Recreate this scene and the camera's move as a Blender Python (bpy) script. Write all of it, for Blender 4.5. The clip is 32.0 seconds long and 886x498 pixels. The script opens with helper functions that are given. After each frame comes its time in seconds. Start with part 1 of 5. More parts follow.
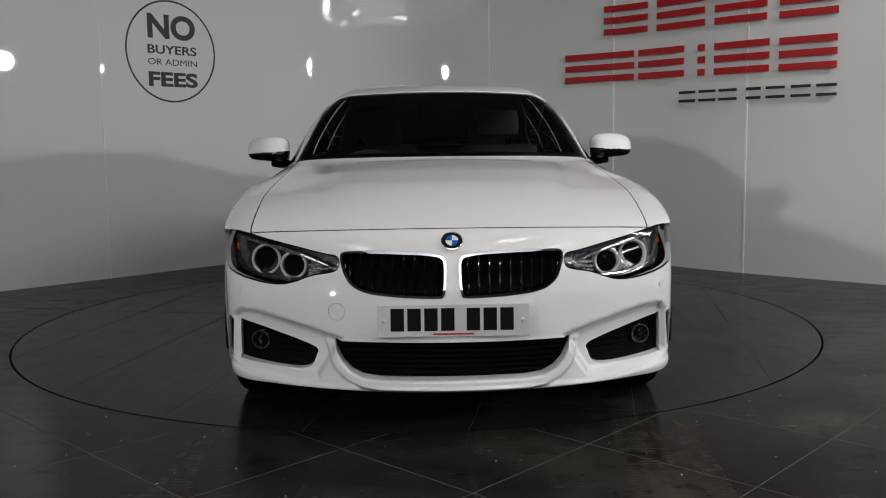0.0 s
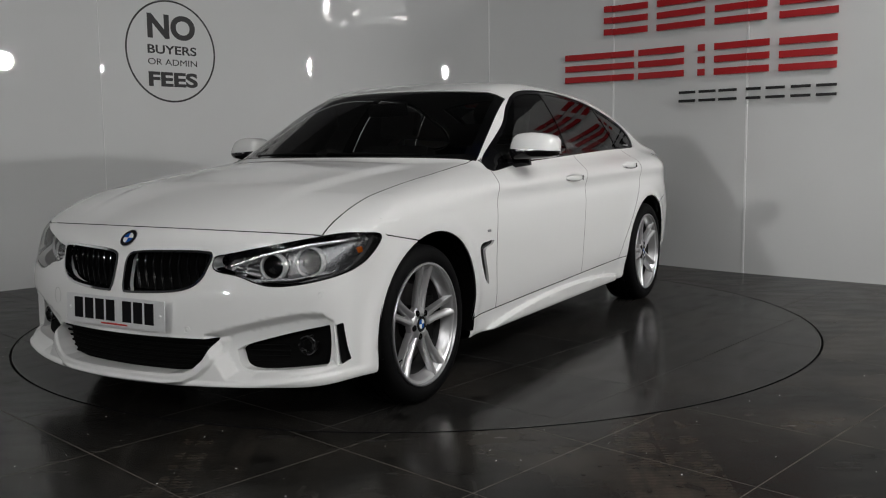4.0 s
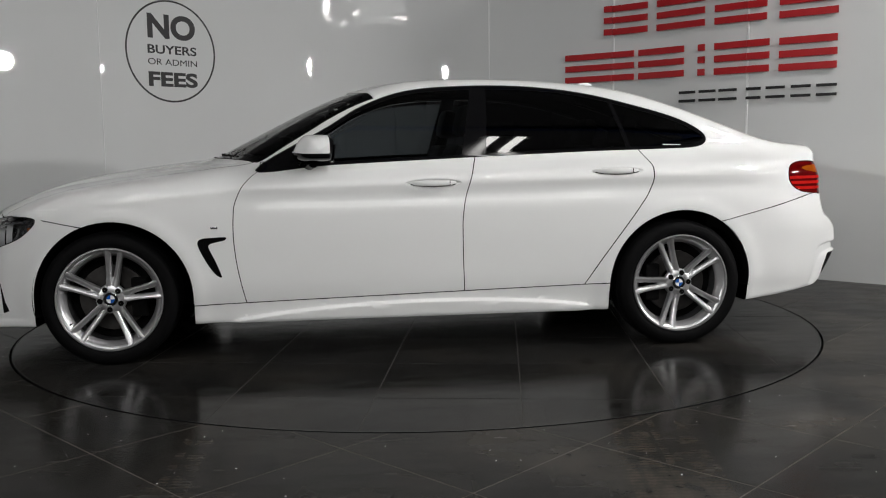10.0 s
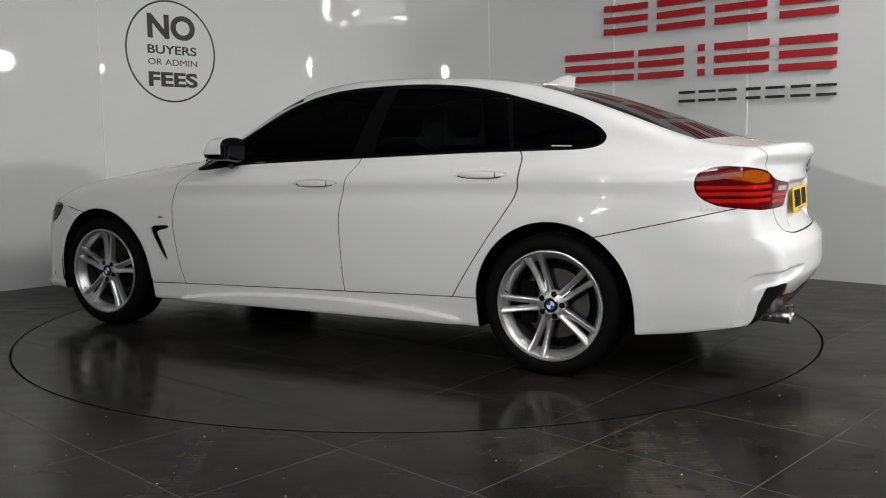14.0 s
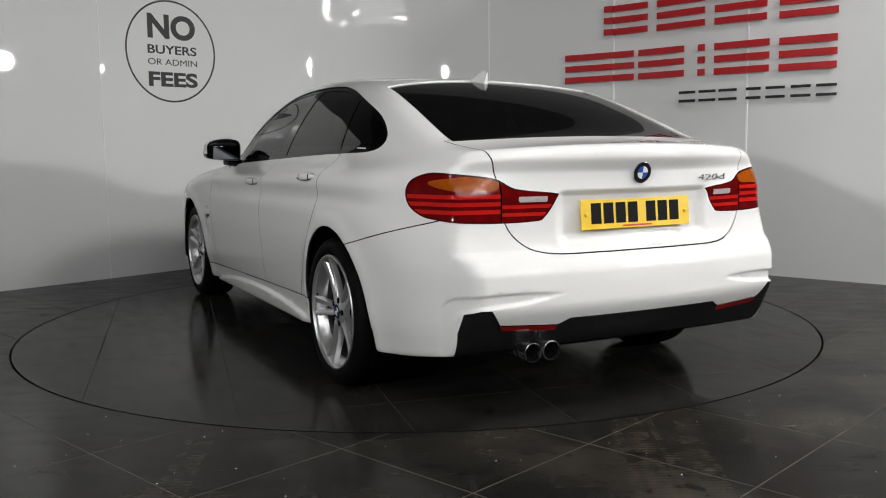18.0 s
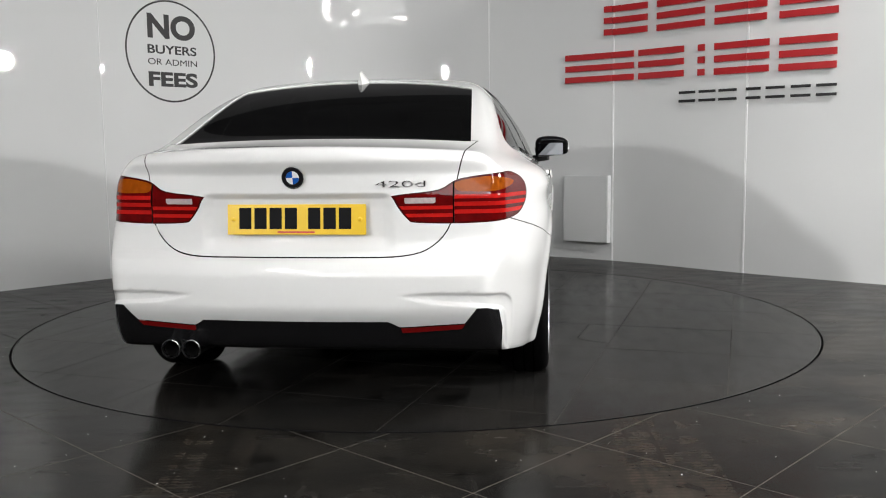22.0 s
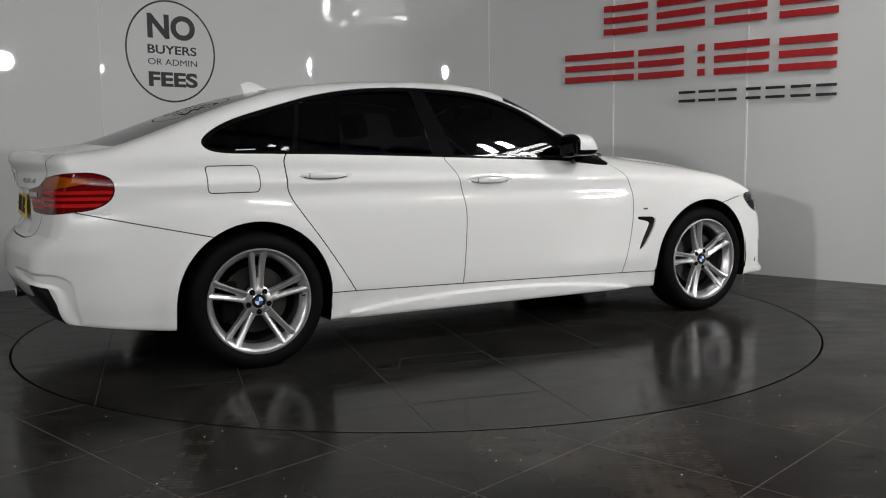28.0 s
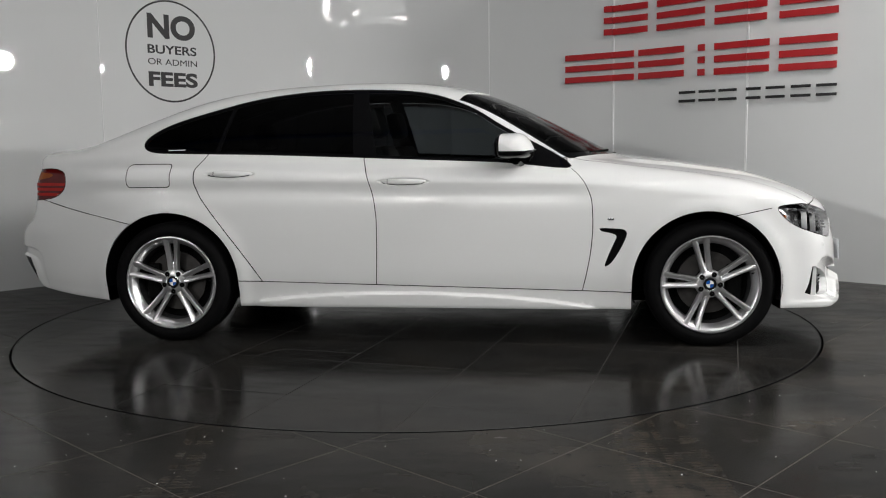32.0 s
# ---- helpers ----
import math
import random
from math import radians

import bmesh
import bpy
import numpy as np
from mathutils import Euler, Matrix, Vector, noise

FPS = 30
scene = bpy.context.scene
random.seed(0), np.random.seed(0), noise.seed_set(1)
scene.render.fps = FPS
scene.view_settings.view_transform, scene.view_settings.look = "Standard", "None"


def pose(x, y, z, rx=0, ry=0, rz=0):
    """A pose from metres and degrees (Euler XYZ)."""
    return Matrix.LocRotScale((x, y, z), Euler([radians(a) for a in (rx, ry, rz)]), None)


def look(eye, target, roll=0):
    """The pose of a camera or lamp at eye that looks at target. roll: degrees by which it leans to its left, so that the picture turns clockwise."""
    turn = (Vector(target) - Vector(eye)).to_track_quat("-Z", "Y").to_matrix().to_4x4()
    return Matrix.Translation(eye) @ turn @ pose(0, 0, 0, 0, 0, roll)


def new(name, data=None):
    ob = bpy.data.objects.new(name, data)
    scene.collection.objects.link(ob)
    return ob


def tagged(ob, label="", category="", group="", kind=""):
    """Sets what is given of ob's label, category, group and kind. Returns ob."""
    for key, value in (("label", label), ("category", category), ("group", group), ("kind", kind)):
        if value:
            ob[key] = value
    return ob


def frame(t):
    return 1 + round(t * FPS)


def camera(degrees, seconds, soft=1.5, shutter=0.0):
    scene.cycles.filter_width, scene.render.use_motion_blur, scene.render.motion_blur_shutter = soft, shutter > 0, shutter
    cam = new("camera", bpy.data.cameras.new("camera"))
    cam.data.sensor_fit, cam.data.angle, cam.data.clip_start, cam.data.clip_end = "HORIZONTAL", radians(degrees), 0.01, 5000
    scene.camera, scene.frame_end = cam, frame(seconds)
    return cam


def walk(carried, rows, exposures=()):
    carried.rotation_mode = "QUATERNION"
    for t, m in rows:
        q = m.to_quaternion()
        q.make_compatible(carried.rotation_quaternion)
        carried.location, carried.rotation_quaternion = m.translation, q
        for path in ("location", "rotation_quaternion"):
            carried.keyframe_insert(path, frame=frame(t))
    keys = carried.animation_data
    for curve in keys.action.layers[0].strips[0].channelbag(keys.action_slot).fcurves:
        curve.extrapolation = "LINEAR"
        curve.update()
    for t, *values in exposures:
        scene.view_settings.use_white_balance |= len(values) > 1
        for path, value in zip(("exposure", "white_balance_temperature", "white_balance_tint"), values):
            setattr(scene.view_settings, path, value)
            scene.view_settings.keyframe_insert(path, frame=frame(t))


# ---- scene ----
cam = camera(52.2, 32.0, soft=1.1)
VIEW = look((0, -5.4153, 1.0185), (0.1411, 0.0, 0.4102), -0.674)
walk(cam, [(0, VIEW), (32.0, VIEW)], [(0, -0.98), (3, -0.98), (6, -1.0), (8.5, -0.93), (11, -0.6), (19, -0.33), (22, -0.02), (25, -0.42), (28, -0.82), (30, -0.72), (32.0, -0.5)])

# ---- world and lamps ----
world = bpy.data.worlds.new("hall_air")
world.use_nodes = True
world.node_tree.nodes["Background"].inputs[0].default_value = (0.5, 0.52, 0.55, 1)
world.node_tree.nodes["Background"].inputs[1].default_value = 0.02
scene.world = world


def area_lamp(eye, target, power, size, size_y=0.0, tone=(1.0, 0.985, 0.965), beam=180.0):
    data = bpy.data.lights.new("lamp_light", "AREA")
    data.energy, data.color = power, tone
    data.spread = radians(beam)
    data.shape, data.size = ("RECTANGLE", size) if size_y else ("DISK", size)
    if size_y:
        data.size_y = size_y
    ob = new("lamp_light", data)
    ob.matrix_world = look(eye, target)
    return ob


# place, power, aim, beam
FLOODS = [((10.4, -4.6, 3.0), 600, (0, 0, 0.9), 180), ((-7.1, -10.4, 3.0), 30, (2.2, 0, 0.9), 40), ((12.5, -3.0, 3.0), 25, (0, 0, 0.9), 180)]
TUBES = [(-2.2, -4.6, 3.9, 0), (1.4, -3.5, 3.9, 0), (4.4, -2.0, 3.9, 0), (3.4, -4.7, 3.9, 0), (3.1, -7.0, 3.9, 90), (7.6, -5.2, 3.9, 0), (6.2, -7.4, 3.9, 90), (-2.6, -8.2, 3.9, 90)]
# soft fill light added high behind the camera, out of view
FILL_PANEL = (0.5, -10.0, 6.3)
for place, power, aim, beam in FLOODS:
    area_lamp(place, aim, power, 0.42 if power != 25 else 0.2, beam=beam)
for dx, dy in ((-0.05, -0.12), (0.05, 0.12)):
    area_lamp((4.4 + dx, -2.0 + dy, 3.88), (0.6, -0.4, 0.6), 110, 0.1, 1.2)
# the added fill: brightens car and walls from behind the camera
area_lamp(FILL_PANEL, (0, -1.0, 0.8), 620, 9.0, 5.0)

# ---- materials ----
def material(name, base, rough=0.5, metal=0.0, coat=0.0, spec=0.5, grain=0.0, scale=20.0, bump=0.0, bump_scale=200.0, rough_var=0.0, emit=None):
    """A principled surface with variation at two scales."""
    m = bpy.data.materials.new(name)
    m.use_nodes = True
    nt = m.node_tree
    b = nt.nodes["Principled BSDF"]
    b.inputs["Base Color"].default_value = (*base, 1)
    b.inputs["Roughness"].default_value = rough
    b.inputs["Metallic"].default_value = metal
    b.inputs["Coat Weight"].default_value = coat
    b.inputs["Coat Roughness"].default_value = 0.02
    b.inputs["Specular IOR Level"].default_value = spec
    tc = nt.nodes.new("ShaderNodeTexCoord")
    if grain or rough_var:
        big = nt.nodes.new("ShaderNodeTexNoise")
        big.inputs["Scale"].default_value, big.inputs["Detail"].default_value = scale, 6
        nt.links.new(tc.outputs["Object"], big.inputs["Vector"])
        if grain:
            ramp = nt.nodes.new("ShaderNodeMix")
            ramp.data_type = "RGBA"
            ramp.inputs[6].default_value = (*[c * (1 - grain) for c in base], 1)
            ramp.inputs[7].default_value = (*[min(1, c * (1 + grain)) for c in base], 1)
            nt.links.new(big.outputs["Fac"], ramp.inputs[0])
            nt.links.new(ramp.outputs[2], b.inputs["Base Color"])
        if rough_var:
            rr = nt.nodes.new("ShaderNodeMapRange")
            rr.inputs[1].default_value, rr.inputs[2].default_value = 0.3, 0.7
            rr.inputs[3].default_value, rr.inputs[4].default_value = max(0, rough - rough_var), min(1, rough + rough_var)
            nt.links.new(big.outputs["Fac"], rr.inputs[0])
            nt.links.new(rr.outputs[0], b.inputs["Roughness"])
    if bump:
        fine = nt.nodes.new("ShaderNodeTexNoise")
        fine.inputs["Scale"].default_value, fine.inputs["Detail"].default_value = bump_scale, 4
        nt.links.new(tc.outputs["Object"], fine.inputs["Vector"])
        bp = nt.nodes.new("ShaderNodeBump")
        bp.inputs["Strength"].default_value, bp.inputs["Distance"].default_value = bump, 0.002
        nt.links.new(fine.outputs["Fac"], bp.inputs["Height"])
        nt.links.new(bp.outputs["Normal"], b.inputs["Normal"])
    if emit:
        b.inputs["Emission Color"].default_value = (*base, 1)
        b.inputs["Emission Strength"].default_value = emit
    return m


def glass(name, tint, gloss=0.02):
    """A thin tinted pane: light goes straight through, gloss by Fresnel."""
    m = bpy.data.materials.new(name)
    m.use_nodes = True
    nt = m.node_tree
    nt.nodes.clear()
    out = nt.nodes.new("ShaderNodeOutputMaterial")
    mix = nt.nodes.new("ShaderNodeMixShader")
    tr = nt.nodes.new("ShaderNodeBsdfTransparent")
    gl = nt.nodes.new("ShaderNodeBsdfGlossy")
    fr = nt.nodes.new("ShaderNodeFresnel")
    tr.inputs[0].default_value = (*tint, 1)
    gl.inputs["Roughness"].default_value = gloss
    fr.inputs["IOR"].default_value = 1.5
    nt.links.new(fr.outputs[0], mix.inputs[0])
    nt.links.new(tr.outputs[0], mix.inputs[1])
    nt.links.new(gl.outputs[0], mix.inputs[2])
    nt.links.new(mix.outputs[0], out.inputs[0])
    return m


def floor_material(name, base, rough, tracks=False):
    """Dark stone-look vinyl: cloudy slabs, pale scuffs, dust, tyre dirt."""
    m = bpy.data.materials.new(name)
    m.use_nodes = True
    nt = m.node_tree
    b = nt.nodes["Principled BSDF"]
    tc = nt.nodes.new("ShaderNodeTexCoord")
    info = nt.nodes.new("ShaderNodeObjectInfo")

    def noise_tex(scale, detail, stretch=None):
        n = nt.nodes.new("ShaderNodeTexNoise")
        n.inputs["Scale"].default_value, n.inputs["Detail"].default_value = scale, detail
        src = tc.outputs["Object"]
        if stretch:
            mp = nt.nodes.new("ShaderNodeMapping")
            mp.inputs["Scale"].default_value, mp.inputs["Rotation"].default_value = stretch, (0, 0, 0.6)
            nt.links.new(src, mp.inputs[0])
            src = mp.outputs[0]
        nt.links.new(src, n.inputs["Vector"])
        return n.outputs["Fac"]

    def ramp(src, lo, hi, a, c):
        r = nt.nodes.new("ShaderNodeMapRange")
        for k, v in enumerate((lo, hi, a, c)):
            r.inputs[k + 1].default_value = v
        nt.links.new(src, r.inputs[0])
        return r.outputs[0]

    def mixed(fac, a, c):
        x = nt.nodes.new("ShaderNodeMix")
        x.data_type = "RGBA"
        nt.links.new(fac, x.inputs[0])
        for k, v in ((6, a), (7, c)):
            if isinstance(v, tuple):
                x.inputs[k].default_value = (*v, 1)
            else:
                nt.links.new(v, x.inputs[k])
        return x.outputs[2]

    b.inputs["Specular IOR Level"].default_value = 0.05
    cloud = noise_tex(2.3, 8)
    colour = mixed(ramp(cloud, 0.35, 0.68, 0, 1), tuple(c * 0.72 for c in base), tuple(c * 1.3 for c in base))
    tile_tone = ramp(info.outputs["Random"], 0, 1, 0.0, 0.3)
    colour = mixed(tile_tone, colour, tuple(c * 1.6 for c in base))
    scuff = ramp(noise_tex(5, 7, (0.6, 7, 1)), 0.58, 0.76, 0, 0.5)
    colour = mixed(scuff, colour, tuple(min(1, c * 2.6) for c in base))
    wipe = ramp(noise_tex(3.2, 9, (5, 0.7, 1)), 0.55, 0.72, 0, 0.6)
    colour = mixed(wipe, colour, tuple(min(1, c * 2.2) for c in base))
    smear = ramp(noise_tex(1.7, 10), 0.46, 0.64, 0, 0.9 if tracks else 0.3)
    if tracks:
        # brown dirt on the right; thinned leftwards to paint the shaded left floor darker
        part_xyz, smear_fade = nt.nodes.new("ShaderNodeSeparateXYZ"), nt.nodes.new("ShaderNodeMath")
        smear_fade.operation = "MULTIPLY"
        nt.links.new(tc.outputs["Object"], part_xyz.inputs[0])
        nt.links.new(smear, smear_fade.inputs[0])
        nt.links.new(ramp(part_xyz.outputs[0], -1.6, 1.2, 0.1, 1), smear_fade.inputs[1])
        smear = smear_fade.outputs[0]
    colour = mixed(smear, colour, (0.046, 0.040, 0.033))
    wet = ramp(noise_tex(6.5, 9), 0.60, 0.68, 0, 0.75)
    colour = mixed(wet, colour, tuple(c * 0.35 for c in base))
    dust = ramp(noise_tex(140, 2), 0.66, 0.8, 0, 0.4)
    colour = mixed(dust, colour, (0.14, 0.125, 0.11))
    if tracks:
        sep = nt.nodes.new("ShaderNodeSeparateXYZ")
        nt.links.new(tc.outputs["Object"], sep.inputs[0])

        def calc(op, a, c):
            x = nt.nodes.new("ShaderNodeMath")
            x.operation = op
            for k, v in ((0, a), (1, c)):
                if isinstance(v, (int, float)):
                    x.inputs[k].default_value = v
                else:
                    nt.links.new(v, x.inputs[k])
            return x.outputs[0]
        tread = nt.nodes.new("ShaderNodeTexWave")
        tread.wave_type, tread.bands_direction = "BANDS", "Y"
        tread.inputs["Scale"].default_value, tread.inputs["Distortion"].default_value, tread.inputs["Detail"].default_value = 13, 5.0, 4
        tread.inputs["Detail Scale"].default_value = 7
        nt.links.new(tc.outputs["Object"], tread.inputs["Vector"])
        for x0, lean, width, amount in ((0.83, 0.10, 0.16, 0.38), (0.715, 0.095, 0.020, 0.55), (0.785, 0.095, 0.040, 0.6), (0.850, 0.095, 0.014, 0.6), (0.97, 0.12, 0.05, 0.4), (-0.80, -0.04, 0.13, 0.25), (-0.835, -0.05, 0.018, 0.4), (-0.775, -0.05, 0.034, 0.4), (-0.62, -0.02, 0.05, 0.3)):
            off = calc("SUBTRACT", calc("SUBTRACT", sep.outputs[0], x0), calc("MULTIPLY", calc("ADD", sep.outputs[1], 2.1), lean))
            band = ramp(calc("ABSOLUTE", off, 0), width * 0.75, width, 1, 0)
            near = ramp(sep.outputs[1], -3.6, -2.4, 0.7, 1)
            worn = calc("MULTIPLY", ramp(noise_tex(14, 10), 0.38, 0.60, 0.1, 1), ramp(tread.outputs["Fac"], 0.25, 0.7, 0.25, 1))
            fac = calc("MULTIPLY", calc("MULTIPLY", band, near), calc("MULTIPLY", worn, amount))
            front = ramp(sep.outputs[1], -1.6, -1.9, 0, 1)
            colour = mixed(calc("MULTIPLY", fac, front), colour, (0.062, 0.050, 0.039))
    nt.links.new(colour, b.inputs["Base Color"])
    nt.links.new(ramp(noise_tex(4, 8, (1, 3, 1)), 0.3, 0.75, rough - 0.05, rough + 0.08), b.inputs["Roughness"])
    bp = nt.nodes.new("ShaderNodeBump")
    bp.inputs["Strength"].default_value, bp.inputs["Distance"].default_value = 0.05, 0.002
    nt.links.new(noise_tex(38, 6), bp.inputs["Height"])
    nt.links.new(bp.outputs["Normal"], b.inputs["Normal"])
    return m


M_PAINT = material("white_paint", (0.765, 0.77, 0.765), 0.45, coat=1.0, spec=0.08, grain=0.008, scale=900)
M_TRIM = material("gloss_black_trim", (0.004, 0.004, 0.0045), 0.06, spec=0.22, rough_var=0.02, scale=8)
M_BLACK = material("black_plastic", (0.010, 0.010, 0.011), 0.20, spec=0.4, grain=0.2, scale=30, bump=0.1, bump_scale=700)
M_MATT = material("matt_black", (0.002, 0.002, 0.002), 0.9, spec=0.1, grain=0.3, scale=12)
M_RUBBER = material("tyre_rubber", (0.0032, 0.0032, 0.0035), 0.65, spec=0.07, grain=0.3, scale=25, bump=0.2, bump_scale=300)
M_RIM = material("silver_wheel", (0.60, 0.60, 0.61), 0.31, metal=0.85, grain=0.03, scale=14)
M_RIM_DARK = material("dark_wheel_inside", (0.06, 0.06, 0.062), 0.5, metal=0.5, grain=0.2, scale=15)
M_DISC = material("brake_steel", (0.06, 0.057, 0.055), 0.55, metal=1.0, grain=0.3, scale=40)
M_CHROME = material("chrome", (0.80, 0.81, 0.82), 0.06, metal=1.0, rough_var=0.02, scale=20)
M_MIRROR = material("mirror_glass", (0.22, 0.23, 0.25), 0.02, metal=1.0)
M_SILVER = material("satin_silver", (0.6, 0.6, 0.62), 0.25, metal=1.0, rough_var=0.05)
M_BLUE = material("badge_blue", (0.012, 0.10, 0.42), 0.2, coat=0.8)
M_WHITE = material("badge_white", (0.8, 0.8, 0.8), 0.25, coat=0.8)
M_PLATE_W = material("plate_white", (0.60, 0.61, 0.62), 0.35, grain=0.04, scale=30)
M_PLATE_Y = material("plate_yellow", (0.80, 0.52, 0.012), 0.35, grain=0.04, scale=30)
M_INK = material("black_ink", (0.006, 0.006, 0.007), 0.6, spec=0.1)
M_RED_INK = material("red_ink", (0.5, 0.03, 0.03), 0.4)
M_TAIL = material("red_lens", (0.105, 0.002, 0.0025), 0.05, spec=0.4, grain=0.45, scale=22, bump=0.10, bump_scale=60)
M_TAIL_DARK = material("dark_red_lens", (0.05, 0.003, 0.003), 0.1, spec=0.3, grain=0.3, scale=30)
M_TAIL_BRIGHT = material("bright_red_lens", (0.44, 0.011, 0.009), 0.06, spec=0.2, grain=0.2, scale=60)
M_AMBER = material("amber_lens", (0.28, 0.060, 0.004), 0.06, spec=0.2, grain=0.3, scale=40)
M_REFLECTOR = material("red_reflector", (0.20, 0.006, 0.006), 0.08, spec=0.4, grain=0.2, scale=90)
M_REVERSE = material("clear_lens", (0.5, 0.42, 0.42), 0.15, coat=1.0, grain=0.3, scale=80)
M_SCREEN = glass("windscreen_glass", (0.78, 0.80, 0.79))
M_PANE = glass("tinted_glass", (0.26, 0.28, 0.29))
M_PRIVACY = glass("privacy_glass", (0.045, 0.046, 0.05))
M_LENS = glass("lamp_lens", (0.92, 0.93, 0.94))
M_BUCKET = material("lamp_bucket", (0.15, 0.15, 0.155), 0.22, metal=0.9, rough_var=0.1, scale=60)
M_RING = material("lamp_ring_acrylic", (0.55, 0.555, 0.56), 0.2, coat=0.6)
M_SEAT = material("dark_leather", (0.085, 0.078, 0.072), 0.5, grain=0.2, scale=15, bump=0.2, bump_scale=250)
M_CABIN = material("cabin_plastic", (0.05, 0.049, 0.048), 0.6, grain=0.2, scale=20)
M_HEADLINER = material("headliner_cloth", (0.10, 0.10, 0.10), 0.9, grain=0.15, scale=40)
M_WALL = material("wall_panel_gloss", (0.68, 0.69, 0.69), 0.015, spec=0.4, grain=0.02, scale=2, bump=0.012, bump_scale=3.0)
M_JOINT = material("joint_strip", (0.82, 0.83, 0.83), 0.3, grain=0.03, scale=20)
M_SIGN_RED = material("sign_red", (0.42, 0.012, 0.016), 0.32, grain=0.08, scale=6)
M_SIGN_BLACK = material("sign_black", (0.014, 0.014, 0.015), 0.35, grain=0.1, scale=6)
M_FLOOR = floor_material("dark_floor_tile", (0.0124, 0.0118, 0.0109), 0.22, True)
M_TABLE = floor_material("turntable_tile", (0.0140, 0.0136, 0.0131), 0.16)
M_GROUT = material("pale_joint", (0.075, 0.067, 0.056), 0.8, grain=0.3, scale=30)
M_DECK = material("dark_joint", (0.035, 0.032, 0.028), 0.8, grain=0.3, scale=30)
M_GAP = material("turntable_gap", (0.004, 0.004, 0.004), 0.7, grain=0.3, scale=10)
M_HALL = material("hall_wall", (0.3, 0.3, 0.31), 0.8, grain=0.15, scale=1.2, bump=0.1, bump_scale=30)
M_CEIL = material("hall_ceiling", (0.26, 0.26, 0.27), 0.85, grain=0.2, scale=1.5, bump=0.1, bump_scale=20)
M_BEAM = material("blue_steel", (0.03, 0.07, 0.25), 0.5, grain=0.15, scale=5)
M_LAMP_BODY = material("lamp_housing", (0.05, 0.05, 0.05), 0.5, grain=0.1)
# glow of the added fill panel
M_FILL_GLOW = material("fill_panel_glow", (0.92, 0.96, 1.0), 0.6, emit=1.0)
M_GLOW = material("lamp_glow", (1.0, 0.98, 0.95), 0.4, emit=36.0)


# ---- mesh tools ----
def mesh_object(name, verts, faces, mat, parent=None, label="", normals=None, smooth=True):
    me = bpy.data.meshes.new(name)
    me.from_pydata([tuple(v) for v in verts], [], [tuple(f) for f in faces])
    me.materials.append(mat)
    if smooth:
        me.polygons.foreach_set("use_smooth", [True] * len(me.polygons))
    if normals is not None:
        me.normals_split_custom_set_from_vertices([tuple(n) for n in normals])
    me.update()
    ob = new(name, me)
    if parent:
        ob.parent = parent
    return tagged(ob, label)


def part(name, bm, mat, parent, label="", smooth=False, angle=35):
    """Links a bmesh as one mesh object under a thing or a part."""
    me = bpy.data.meshes.new(name)
    bmesh.ops.recalc_face_normals(bm, faces=bm.faces)
    if smooth:
        for f in bm.faces:
            f.smooth = True
        for e in bm.edges:
            if len(e.link_faces) == 2 and e.calc_face_angle(0) > radians(angle):
                e.smooth = False
    bm.to_mesh(me)
    bm.free()
    me.materials.append(mat)
    ob = new(name, me)
    ob.parent = parent
    return tagged(ob, label)


def thing(name, label, category, m=None, group="", kind=""):
    ob = new(name)
    ob.empty_display_size = 0.1
    if m is not None:
        ob.matrix_world = m
    return tagged(ob, label, category, group, kind)


def box(sx, sy, sz, m=None, bevel=0.0, bm=None):
    bm = bm or bmesh.new()
    got = bmesh.ops.create_cube(bm, size=1.0, matrix=(m or Matrix()) @ Matrix.Diagonal((sx, sy, sz, 1)))
    if bevel:
        edges = list({e for v in got["verts"] for e in v.link_edges})
        bmesh.ops.bevel(bm, geom=edges, offset=bevel, segments=2, affect="EDGES", profile=0.6)
    return bm


def turned(profile, steps=48, m=None, closed=False, bm=None):
    """A profile of (radius, height) turned about z."""
    bm = bm or bmesh.new()
    m = m or Matrix()
    rings = []
    for k in range(steps):
        a = 2 * math.pi * k / steps
        rings.append([bm.verts.new(m @ Vector((r * math.cos(a), r * math.sin(a), h))) for r, h in profile])
    n = len(profile)
    for k in range(steps):
        p, q = rings[k], rings[(k + 1) % steps]
        for j in range(n if closed else n - 1):
            a, b = j, (j + 1) % n
            bm.faces.new((p[a], q[a], q[b], p[b]))
    return bm


def slab(outline, depth, m=None, bm=None):
    """A flat outline in xy, extruded by depth along z."""
    bm = bm or bmesh.new()
    m = m or Matrix()
    lo = [bm.verts.new(m @ Vector((x, y, 0))) for x, y in outline]
    hi = [bm.verts.new(m @ Vector((x, y, depth))) for x, y in outline]
    n = len(outline)
    bm.faces.new(hi)
    bm.faces.new(list(reversed(lo)))
    for k in range(n):
        bm.faces.new((lo[k], lo[(k + 1) % n], hi[(k + 1) % n], hi[k]))
    return bm


